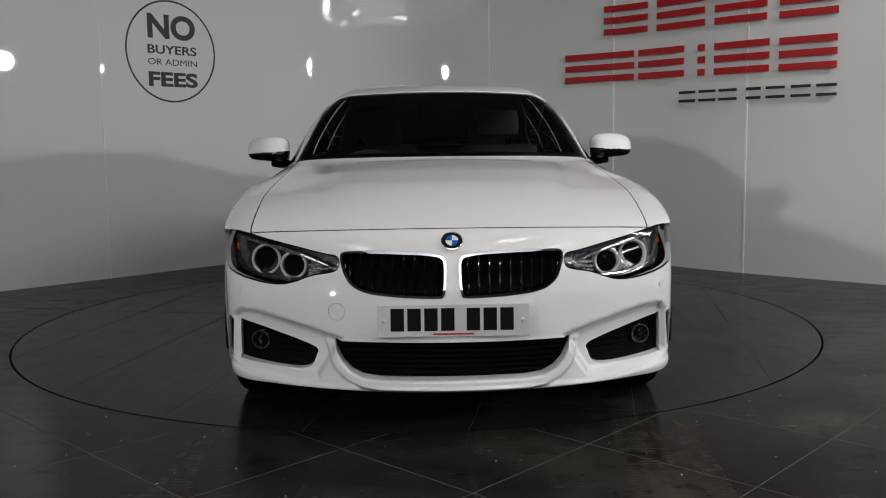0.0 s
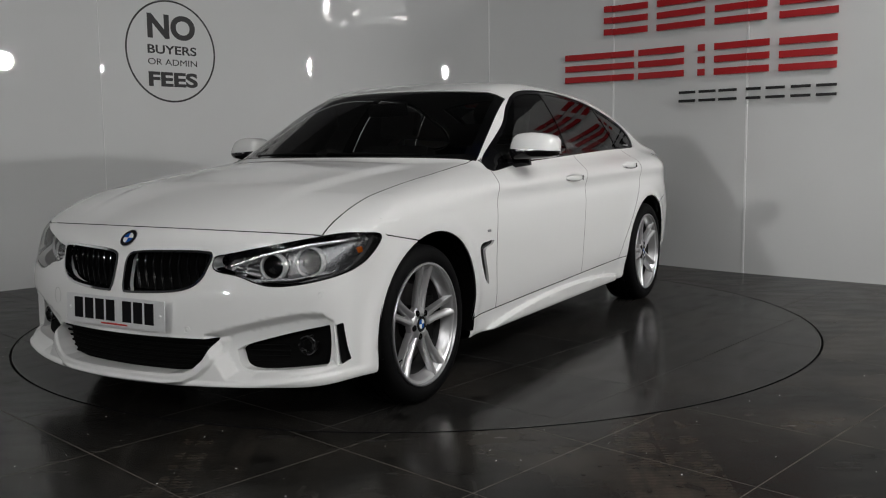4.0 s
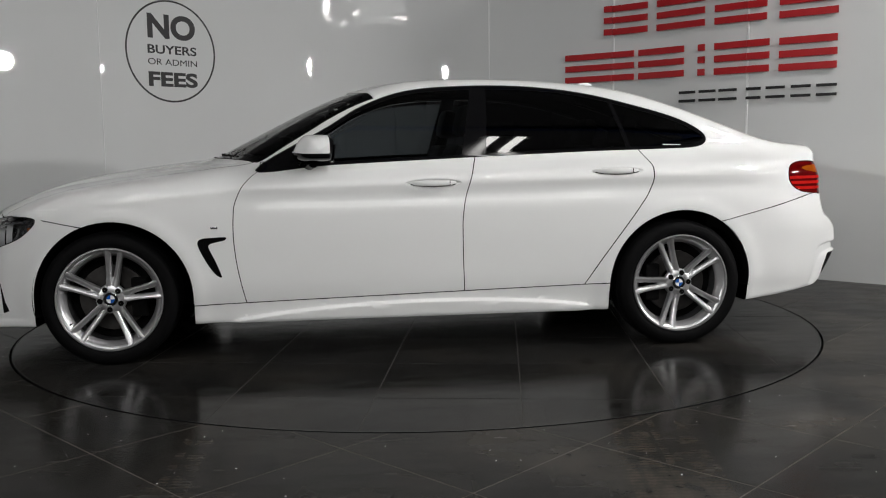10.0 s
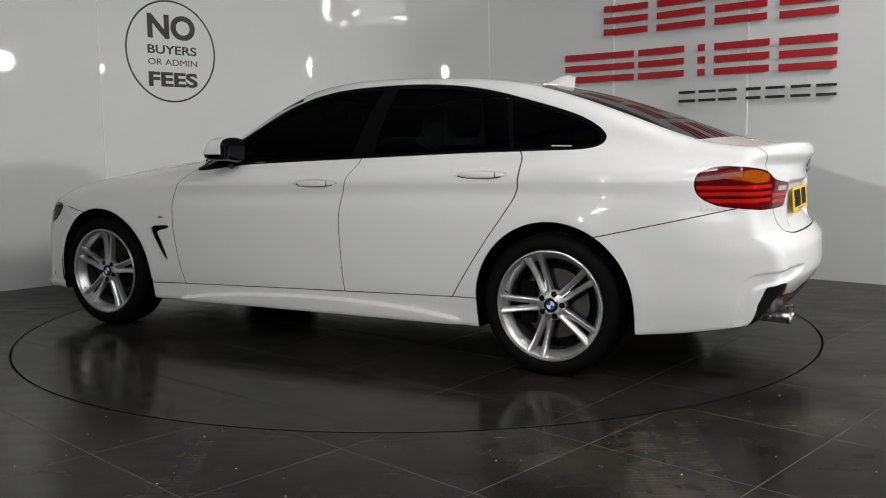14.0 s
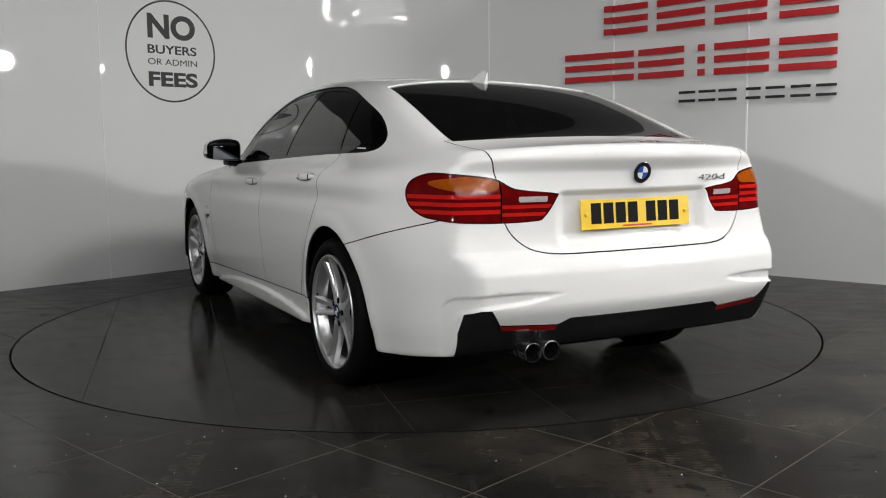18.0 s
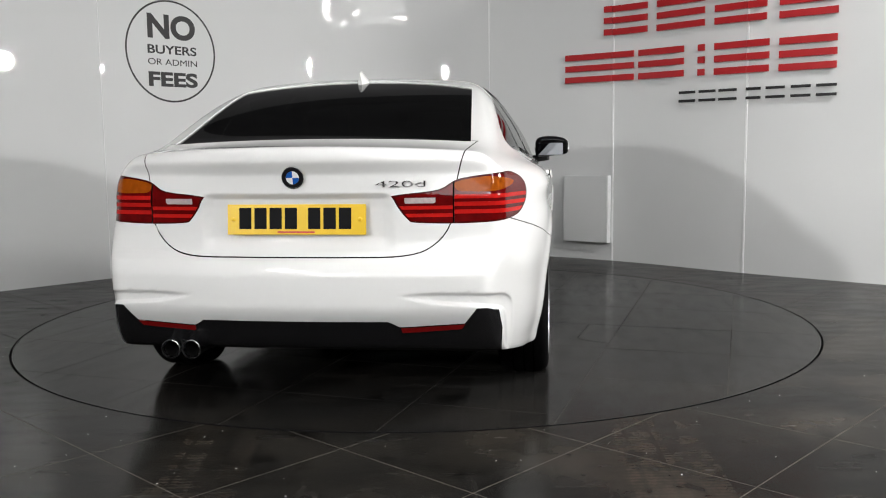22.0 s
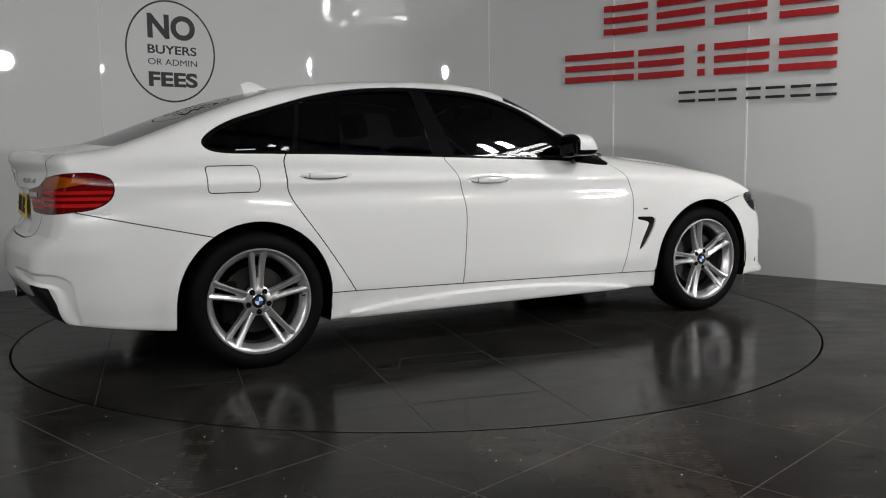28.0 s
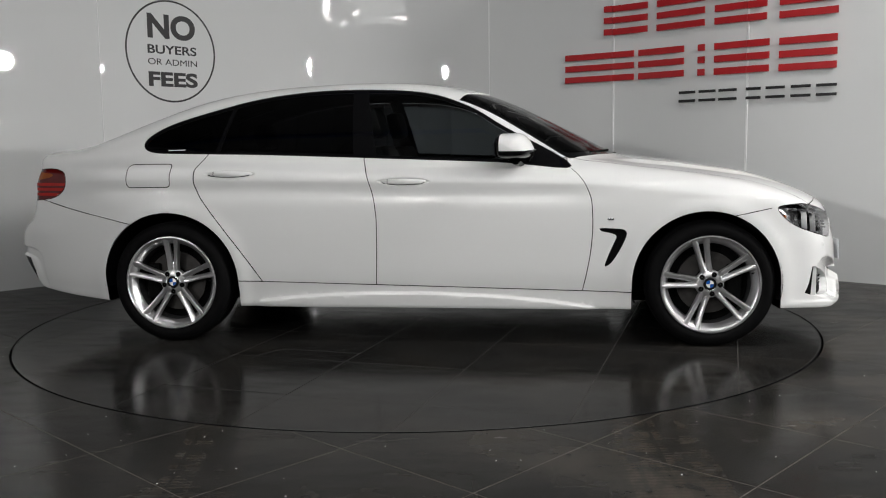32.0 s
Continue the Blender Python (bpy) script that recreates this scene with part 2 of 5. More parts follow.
def tube(path, radius, sides=10, bm=None, closed=False):
    """A round bar along a path of points."""
    bm = bm or bmesh.new()
    pts = [Vector(p) for p in path]
    rings = []
    n = len(pts)
    for k, p in enumerate(pts):
        a = pts[k - 1] if k or closed else p
        b = pts[(k + 1) % n] if k < n - 1 or closed else p
        d = (b - a).normalized()
        u = d.orthogonal().normalized() if k == 0 else (rings_u - d * rings_u.dot(d)).normalized()
        rings_u = u
        w = d.cross(u)
        r = radius[k] if isinstance(radius, (list, tuple)) else radius
        rings.append([bm.verts.new(p + (u * math.cos(2 * math.pi * j / sides) + w * math.sin(2 * math.pi * j / sides)) * r) for j in range(sides)])
    for k in range(n if closed else n - 1):
        p, q = rings[k], rings[(k + 1) % n]
        for j in range(sides):
            bm.faces.new((p[j], p[(j + 1) % sides], q[(j + 1) % sides], q[j]))
    if not closed:
        bm.faces.new(list(reversed(rings[0])))
        bm.faces.new(rings[-1])
    return bm


def lettering(text, size, depth, m, mat, parent, name="lettering", width=None, align="CENTER", bold=0.0):
    cu = bpy.data.curves.new(name, "FONT")
    cu.body, cu.size, cu.extrude, cu.align_x, cu.offset = text, size, depth, align, bold
    tmp = bpy.data.objects.new(name, cu)
    scene.collection.objects.link(tmp)
    me = bpy.data.meshes.new_from_object(tmp.evaluated_get(bpy.context.evaluated_depsgraph_get()))
    bpy.data.objects.remove(tmp)
    xs = [v.co.x for v in me.vertices]
    wide = width / (max(xs) - min(xs)) if width else 1.0
    me.transform(m @ Matrix.Diagonal((wide, 1, 1, 1)) @ Matrix.Translation((-(max(xs) + min(xs)) / 2, 0, 0)))
    me.materials.clear()
    me.materials.append(mat)
    ob = new(name, me)
    ob.parent = parent
    return ob


# ---- hall: floor, turntable, walls ----
TABLE_R = 2.2465


def clip_ring(poly, keep_inside, radius):
    """A convex outline cut by the turntable's circle; cut edges follow the arc."""
    dense = []
    n = len(poly)
    for k in range(n):
        a, b = Vector(poly[k]), Vector(poly[(k + 1) % n])
        for j in range(24):
            dense.append(a.lerp(b, j / 24))
    inside = [(p.length < radius) == keep_inside for p in dense]
    if all(inside):
        return [tuple(p) for p in poly]
    if not any(inside):
        return []
    out, m = [], len(dense)
    start = next(k for k in range(m) if inside[k] and not inside[k - 1])
    seq = [(start + j) % m for j in range(m)]
    runs = [k for k in seq if inside[k]]
    out = [dense[k] for k in runs]

    def cross(p, q):
        lo, hi = 0.0, 1.0
        for _ in range(24):
            mid = (lo + hi) / 2
            if (p.lerp(q, mid).length < radius) == keep_inside:
                lo = mid
            else:
                hi = mid
        return p.lerp(q, lo)
    first = cross(dense[start], dense[start - 1])
    last = runs[-1]
    end = cross(dense[last], dense[(last + 1) % m])
    a0, a1 = math.atan2(end.y, end.x), math.atan2(first.y, first.x)
    d = (a1 - a0 + math.pi) % (2 * math.pi) - math.pi
    arc = [Vector((radius * math.cos(a0 + d * j / 12), radius * math.sin(a0 + d * j / 12))) for j in range(13)]
    return [tuple(p) for p in out] + [tuple(p) for p in arc]


def tile_pieces(parent, mat, angle, p0, q0, step, reach, joint, keep_inside, radius, top):
    """Square tiles in a turned grid, each an object of its own with a small bevel."""
    rot = Matrix.Rotation(angle, 2)
    span = int(reach / step) + 2
    for i in range(-span, span):
        for j in range(-span, span):
            x0, y0 = p0 + i * step + joint / 2, q0 + j * step + joint / 2
            x1, y1 = x0 + step - joint, y0 + step - joint
            mid = rot @ Vector(((x0 + x1) / 2, (y0 + y1) / 2))
            if not keep_inside and not (-4.6 < mid.x < 4.6 and -6.8 < mid.y < 3.6):
                continue
            poly = [rot @ Vector(c) for c in ((x0, y0), (x1, y0), (x1, y1), (x0, y1))]
            poly = clip_ring(poly, keep_inside, radius)
            if len(poly) < 3:
                continue
            n = len(poly)
            c = sum((Vector(p) for p in poly), Vector((0, 0))) / n
            lip = 0.0002
            ring_in = []
            for p in poly:
                v = Vector(p)
                ring_in.append(v + (c - v).normalized() * lip * 1.6)
            verts = [(*p, top) for p in ring_in] + [(*p, top - lip) for p in poly] + [(*p, top - 0.006) for p in poly]
            faces = [tuple(range(n))]
            for r in (0, n):
                faces += [(r + k, r + n + k, r + n + (k + 1) % n, r + (k + 1) % n) for k in range(n)]
            faces = [faces[0]] + [tuple(reversed(f)) for f in faces[1:]]
            faces = [tuple(f) for f in faces]
            mesh_object("tile", verts, faces, mat, parent, smooth=False)


def ring_sheet(name, r0, r1, z, mat, parent, steps=160):
    v, f = [], []
    for k in range(steps):
        a = 2 * math.pi * k / steps
        v += [(r0 * math.cos(a), r0 * math.sin(a), z), (r1 * math.cos(a), r1 * math.sin(a), z)]
    for k in range(steps):
        a, b = 2 * k, 2 * ((k + 1) % steps)
        f.append((a, a + 1, b + 1, b))
    return mesh_object(name, v, f, mat, parent, smooth=False)


floor = tagged(new("floor"), kind="structure")
floor["label"] = "dark grey stone-look floor with square tiles and tyre marks"
v = [(-16, -18, -0.0003), (16, -18, -0.0003), (16, 8, -0.0003), (-16, 8, -0.0003)]
hole = [(2.2590 * math.cos(2 * math.pi * k / 96), 2.2590 * math.sin(2 * math.pi * k / 96), -0.0003) for k in range(96)]
fb = bmesh.new()
outer = [fb.verts.new(p) for p in v]
inner = [fb.verts.new(p) for p in hole]
es = [fb.edges.new((r[k], r[(k + 1) % len(r)])) for r in (outer, inner) for k in range(len(r))]
bmesh.ops.triangle_fill(fb, edges=es, use_beauty=True, use_dissolve=False)
part("screed", fb, M_GROUT, floor)
pit = bmesh.new()
turned([(0.001, -0.06), (2.30, -0.06), (2.30, -0.003)], 96, bm=pit)
part("turntable_pit", pit, M_GAP, floor)
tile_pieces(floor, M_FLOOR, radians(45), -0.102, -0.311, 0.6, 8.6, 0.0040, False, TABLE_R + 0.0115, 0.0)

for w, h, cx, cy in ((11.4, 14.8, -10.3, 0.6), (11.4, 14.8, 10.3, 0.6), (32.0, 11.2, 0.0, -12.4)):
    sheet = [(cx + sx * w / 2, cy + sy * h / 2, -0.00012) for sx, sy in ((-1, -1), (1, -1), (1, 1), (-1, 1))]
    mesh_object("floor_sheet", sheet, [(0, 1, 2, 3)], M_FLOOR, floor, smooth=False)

turntable = thing("turntable", "round dark tiled car turntable set flush in the floor", "turntable")
deck = bmesh.new()
turned([(0.001, -0.0004), (TABLE_R - 0.002, -0.0004), (TABLE_R - 0.002, -0.05)], 160, bm=deck)
part("deck", deck, M_DECK, turntable)
rim_bm = bmesh.new()
turned([(TABLE_R - 0.004, -0.05), (TABLE_R - 0.004, 0.0005), (TABLE_R, 0.0005), (TABLE_R, -0.05)], 160, bm=rim_bm)
part("edge_ring", rim_bm, M_BLACK, turntable, "thin black metal edge")
tile_pieces(turntable, M_TABLE, radians(-11), 0.03, 0.0, 0.6, 2.4, 0.003, True, TABLE_R - 0.006, 0.0)

# joints of the deck that stand open, and the rounded cut of its cable hatch
rot_deck = Matrix.Rotation(radians(-11), 4, "Z")
for a0, b0, a1, b1 in ((-0.60, 1.80, 0.05, 1.80), (0.03, -1.80, 0.03, -1.02), (-0.15, -1.20, 0.64, -1.20), (-0.57, -1.80, 0.03, -1.80), (-0.57, -1.58, -0.57, -1.20)):
    part("open_joint", box(max(abs(a1 - a0), 0.007), max(abs(b1 - b0), 0.007), 0.0005, rot_deck @ pose((a0 + a1) / 2, (b0 + b1) / 2, 0.0002)), M_GAP, turntable, "dark open joint")
cut_line = [(0.03, -1.02)] + [(-0.34 - 0.08 * math.sin(radians(a)), -1.10 + 0.08 * math.cos(radians(a))) for a in range(0, 91, 15)] + [(-0.455, -1.205)]
cut_bm = bmesh.new()
ring_l, ring_r = [], []
for k, q in enumerate(cut_line):
    a, b = Vector(cut_line[max(k - 1, 0)]), Vector(cut_line[min(k + 1, len(cut_line) - 1)])
    d = (b - a).normalized() * 0.0035
    for ring, sg in ((ring_l, 1), (ring_r, -1)):
        ring.append(cut_bm.verts.new(rot_deck @ Vector((q[0] - sg * d.y, q[1] + sg * d.x, 0.0004))))
for k in range(len(cut_line) - 1):
    cut_bm.faces.new((ring_l[k], ring_l[k + 1], ring_r[k + 1], ring_r[k]))
part("hatch_cut", cut_bm, M_GAP, turntable, "dark rounded hatch cut")

# curved back wall of glossy panels, each about 1.22 m wide
WALL = [(-6.93, -2.53), (-6.07, -1.67), (-5.21, -0.83), (-4.28, 0.09), (-3.35, 1.02), (-2.49, 1.88), (-1.63, 2.75), (-0.56, 3.40), (0.678, 3.2), (1.71, 2.53), (2.56, 1.63), (3.47, 0.81), (4.38, 0.0), (5.28, -0.82)]
WALL_H = 2.48


def wall_point(k, u):
    """Place and outward normal on panel k, u metres along it."""
    a, b, c, d = (Vector(WALL[i]) for i in (k - 1, k, k + 1, k + 2))
    t = u / (c - b).length
    p = 0.5 * (2 * b + (c - a) * t + (2 * a - 5 * b + 4 * c - d) * t * t + (3 * b - a - 3 * c + d) * t**3)
    g = 0.5 * ((c - a) + 2 * (2 * a - 5 * b + 4 * c - d) * t + 3 * (3 * b - a - 3 * c + d) * t * t)
    g.normalize()
    return p, Vector((g.y, -g.x))


def on_wall(ob, k):
    """Bends a mesh made flat, in metres along the panel, up and out, onto panel k."""
    for v in ob.data.vertices:
        p, n = wall_point(k, v.co.x)
        v.co = (p.x + n.x * v.co.z, p.y + n.y * v.co.z, v.co.y)
    return ob


wall_back = tagged(new("wall_back"), "curved wall of glossy white panels with pale joint strips", kind="structure")
for k in range(1, len(WALL) - 2):
    w = (Vector(WALL[k + 1]) - Vector(WALL[k])).length
    vs, nn, fs = [], [], []
    steps = 14
    for j in range(steps + 1):
        p, n = wall_point(k, w * j / steps)
        for off, sg in ((0.0, 1), (-0.05, -1)):
            for z in (0.0, WALL_H):
                vs.append((p.x + n.x * off, p.y + n.y * off, z))
                nn.append((n.x * sg, n.y * sg, 0))
    for j in range(steps):
        a, b = 4 * j, 4 * j + 4
        fs += [(a, b, b + 1, a + 1), (a + 3, b + 3, b + 2, a + 2)]
    mesh_object("panel", vs, fs, M_WALL, wall_back, normals=nn)
    if k not in (4, 6, 7):
        wide = 0.016 if k > 8 else 0.006
        on_wall(part("joint_strip", box(wide, WALL_H, 0.008, pose(0.0, WALL_H / 2, 0.001), 0.002), M_JOINT, wall_back), k)

# the rest of the hall
for name, s, c in (("wall_left", (0.2, 26, 6.8), (-16, -5, 3.4)), ("wall_right", (0.2, 26, 6.8), (16, -5, 3.4)), ("wall_front", (32, 0.2, 6.8), (0, -18, 3.4)), ("wall_far", (32, 0.2, 6.8), (0, 8, 3.4))):
    ob = part(name, box(*s, pose(*c)), M_HALL, None)
    tagged(ob, kind="structure")
ceiling = part("ceiling", box(32, 26, 0.2, pose(0, -5, 6.9)), M_CEIL, None)
tagged(ceiling, kind="structure")
for k in range(4):
    beam = thing("ceiling_beam", "blue painted steel beam under the ceiling", "beam", pose(0, -14 + 5 * k, 6.55), "ceiling beams")
    part("web", box(31.6, 0.02, 0.4), M_BEAM, beam)
    part("flange", box(31.6, 0.2, 0.02, pose(0, 0, 0.2)), M_BEAM, beam)
    part("flange", box(31.6, 0.2, 0.02, pose(0, 0, -0.2)), M_BEAM, beam)
for tx, ty, tz, turn in TUBES:
    lamp = thing("strip_light", "twin strip light with two glowing panels hung from the ceiling", "ceiling light", pose(tx, ty, tz, 0, 0, turn), "ceiling strip lights")
    part("housing", box(0.46, 1.3, 0.06, pose(0, 0, 0.06), 0.01), M_LAMP_BODY, lamp)
    for dx in (-0.13, 0.13):
        part("tube", box(0.10, 1.2, 0.03, pose(dx, 0, 0.015), 0.008), M_GLOW, lamp, "white glowing strip")
    for dy in (-0.5, 0.5):
        part("hanger", tube([(0, dy, 0.09), (0, dy, 2.9)], 0.006, 6), M_LAMP_BODY, lamp)
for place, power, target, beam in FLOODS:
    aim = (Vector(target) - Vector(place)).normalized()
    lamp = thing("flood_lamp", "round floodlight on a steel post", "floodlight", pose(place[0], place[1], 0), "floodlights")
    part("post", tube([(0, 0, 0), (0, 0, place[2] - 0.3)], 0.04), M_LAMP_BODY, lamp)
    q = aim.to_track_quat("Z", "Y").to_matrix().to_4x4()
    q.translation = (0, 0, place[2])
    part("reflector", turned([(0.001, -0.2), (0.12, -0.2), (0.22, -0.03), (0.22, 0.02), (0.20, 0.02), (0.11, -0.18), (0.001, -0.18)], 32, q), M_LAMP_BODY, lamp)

# glowing panel around the added fill light; no known roof opening here
bank = thing("skylight", "wide pale fill light panel added under the hall roof, out of view", "skylight", pose(*FILL_PANEL))
part("frame", box(9.3, 5.3, 0.08, pose(0, 0, 0.09), 0.01), M_LAMP_BODY, bank)
part("diffuser", box(9.0, 5.0, 0.03, pose(0, 0, 0.05)), M_FILL_GLOW, bank)

# signs
sign = thing("wall_sign", "black round sticker with lettering on white wall panel", "sign")
on_wall(part("ring", turned([(0.405, 0), (0.420, 0), (0.420, 0.001), (0.405, 0.001)], 120, pose(0.64, 1.841, 0.001), True), M_SIGN_BLACK, sign), 5)
for text, size, width, z, bold in (("NO", 0.262, 0.448, 1.952, 0.010), ("BUYERS", 0.098, 0.46, 1.820, 0.002), ("OR ADMIN", 0.073, 0.462, 1.727, 0.0), ("FEES", 0.158, 0.462, 1.556, 0.006)):
    on_wall(lettering(text, size, 0.0006, pose(0.650, z, 0.0016), M_SIGN_BLACK, sign, "word", width, bold=bold), 5)

# raised company sign: plain bars in its colours
board = thing("company_sign", "raised red and black bar shapes on standoffs on the wall", "sign")


def bar(k, u0, u1, z0, z1, mat):
    on_wall(part("bar", box(u1 - u0, z1 - z0, 0.014, pose((u0 + u1) / 2, (z0 + z1) / 2, 0.022), 0.002), mat, board), k)


def stack(k, u0, u1, z0, z1, rows, thick, mat):
    for r in range(rows):
        c = z0 + thick / 2 + (z1 - z0 - thick) * r / (rows - 1)
        bar(k, u0, u1, c - thick / 2, c + thick / 2, mat)


for k, u0, u1, z in ((8, 0.77, 1.225, 1.575), (9, 0.0, 0.21, 1.575), (9, 0.256, 0.69, 1.573), (9, 0.82, 0.88, 1.568), (9, 0.965, 1.235, 1.565), (10, 0.0, 0.175, 1.565), (10, 0.25, 0.67, 1.56)):
    stack(k, u0, u1, z, z + 0.247, 3, 0.052, M_SIGN_RED)
for k, u0, u1, z in ((8, 1.145, 1.225, 1.968), (9, 0.0, 0.338, 1.965), (9, 0.43, 0.875, 1.96), (9, 0.963, 1.235, 1.956), (10, 0.0, 0.15, 1.955), (10, 0.245, 0.67, 1.95)):
    stack(k, u0, u1, z, z + 0.247, 3, 0.052, M_SIGN_RED)
for k, u0, u1 in ((9, 0.652, 0.80), (9, 0.835, 0.98), (9, 1.01, 1.16), (10, 0.0, 0.115), (10, 0.155, 0.30), (10, 0.345, 0.49), (10, 0.53, 0.675)):
    stack(k, u0, u1, 1.362, 1.452, 2, 0.021, M_SIGN_BLACK)

cabinet = thing("wall_cabinet", "flat white service box on the wall", "cabinet")
on_wall(part("body", box(0.43, 0.595, 0.05, pose(0.987, 0.458, 0.027), 0.003), M_WALL, cabinet), 8)
on_wall(part("edge_trim", box(0.014, 0.595, 0.056, pose(1.207, 0.458, 0.029), 0.003), M_JOINT, cabinet), 8)

# paint chips and grit on the floor
rng = random.Random(7)
cv, cf = [], []
for _ in range(140):
    x, y = rng.uniform(-2.6, 2.9), rng.uniform(-3.1, -0.5)
    r = rng.choice((0.0012, 0.0015, 0.002, 0.002, 0.0028, 0.004))
    if math.hypot(x, y) < TABLE_R + 0.02:
        continue
    a0, n = rng.uniform(0, 6.28), len(cv)
    for k in range(5):
        a = a0 + k * 1.2566
        q = r * rng.uniform(0.6, 1.2)
        cv.append((x + q * math.cos(a), y + q * math.sin(a), 0.0005))
    cv.append((x, y, 0.0022))
    cf += [(n + k, n + (k + 1) % 5, n + 5) for k in range(5)]
tagged(mesh_object("grit", cv, cf, M_JOINT, None, "white paint chips and grit scattered on the floor", smooth=False), category="debris", kind="stuff")

# ---- the car: a skin ray-cast from a smooth solid, cut into panels ----
def curve(*knots):
    """A smooth monotone curve through knots (x, value)."""
    k = sorted(knots)
    xs, ys = np.array([p[0] for p in k], float), np.array([p[1] for p in k], float)
    h, d = np.diff(xs), np.diff(ys) / np.diff(xs)
    m = np.zeros(len(xs))
    m[0], m[-1] = d[0], d[-1]
    for i in range(1, len(xs) - 1):
        if d[i - 1] * d[i] > 0:
            w1, w2 = 2 * h[i] + h[i - 1], h[i] + 2 * h[i - 1]
            m[i] = (w1 + w2) / (w1 / d[i - 1] + w2 / d[i])

    def f(x):
        x = np.clip(np.asarray(x, float), xs[0], xs[-1])
        i = np.clip(np.searchsorted(xs, x) - 1, 0, len(xs) - 2)
        t = (x - xs[i]) / h[i]
        return ((2 * t**3 - 3 * t**2 + 1) * ys[i] + (t**3 - 2 * t**2 + t) * h[i] * m[i] + (3 * t**2 - 2 * t**3) * ys[i + 1] + (t**3 - t**2) * h[i] * m[i + 1])
    return f


def cubic(*knots):
    """A natural cubic spline through knots (x, value)."""
    k = sorted(knots)
    xs, ys = np.array([p[0] for p in k], float), np.array([p[1] for p in k], float)
    n, h = len(xs), np.diff(xs)
    a, b = np.eye(n), np.zeros(n)
    for i in range(1, n - 1):
        a[i, i - 1:i + 2] = h[i - 1], 2 * (h[i - 1] + h[i]), h[i]
        b[i] = 6 * ((ys[i + 1] - ys[i]) / h[i] - (ys[i] - ys[i - 1]) / h[i - 1])
    m = np.linalg.solve(a, b)

    def f(x):
        x = np.clip(np.asarray(x, float), xs[0], xs[-1])
        i = np.clip(np.searchsorted(xs, x) - 1, 0, n - 2)
        u, v = xs[i + 1] - x, x - xs[i]
        return (m[i] * u**3 + m[i + 1] * v**3) / (6 * h[i]) + (ys[i] / h[i] - m[i] * h[i] / 6) * u + (ys[i + 1] / h[i] - m[i + 1] * h[i] / 6) * v
    return f


def smax(a, b, k):
    h = np.clip(0.5 + 0.5 * (a - b) / k, 0, 1)
    return b * (1 - h) + a * h + k * h * (1 - h)


def smin(a, b, k):
    return -smax(-a, -b, k)


def step(lo, hi, x):
    t = np.clip((x - lo) / (hi - lo), 0, 1)
    return t * t * (3 - 2 * t)


ARCH_F, ARCH_R = (1.380, 0.325, 0.366), (-1.410, 0.322, 0.370)
top_line = cubic((2.2, 0.66), (2.06, 0.748), (1.9, 0.815), (1.6, 0.877), (1.3, 0.922), (1.0, 0.958), (0.8, 0.985), (0.5, 1.0), (-1.0, 1.01), (-1.6, 1.01), (-2.1, 0.995), (-2.4, 0.985))
roof_line = cubic((1.35, 0.77), (1.00, 0.966), (0.60, 1.174), (0.25, 1.325), (-0.15, 1.388), (-0.55, 1.390), (-0.95, 1.365), (-1.35, 1.294), (-1.75, 1.164), (-2.10, 1.048), (-2.38, 1.014))
half_width = cubic((2.3, 0.50), (2.2, 0.60), (2.1, 0.735), (1.97, 0.812), (1.7, 0.873), (1.35, 0.900), (0.9, 0.897), (0.2, 0.893), (-0.6, 0.896), (-1.35, 0.911), (-1.7, 0.907), (-1.95, 0.868), (-2.15, 0.800), (-2.3, 0.710), (-2.4, 0.61))
flank = curve((0.12, -0.075), (0.20, -0.055), (0.27, -0.042), (0.33, -0.027), (0.38, -0.019), (0.50, -0.010), (0.62, -0.002), (0.70, 0.0), (0.78, -0.003), (0.845, -0.008), (0.87, -0.014), (0.91, -0.045), (0.945, -0.085), (0.98, -0.13), (1.05, -0.22))
nose = curve((0.12, 2.195), (0.20, 2.212), (0.25, 2.208), (0.32, 2.195), (0.42, 2.190), (0.50, 2.183), (0.56, 2.168), (0.62, 2.150), (0.69, 2.118), (0.73, 2.075), (0.78, 1.98), (0.85, 1.80), (0.95, 1.5))
tail = curve((0.15, -2.20), (0.25, -2.29), (0.35, -2.365), (0.46, -2.420), (0.56, -2.415), (0.61, -2.388), (0.65, -2.345), (0.72, -2.335), (0.80, -2.338), (0.84, -2.345), (0.87, -2.343), (0.92, -2.345), (0.98, -2.375), (1.02, -2.375), (1.1, -2.30))
tail_bow = curve((0.3, 0.12), (0.62, 0.135), (0.72, 0.16), (0.85, 0.20), (1.0, 0.34))
sill_line = curve((2.3, 0.172), (1.75, 0.190), (1.0, 0.175), (-1.0, 0.178), (-1.8, 0.205), (-2.4, 0.285))


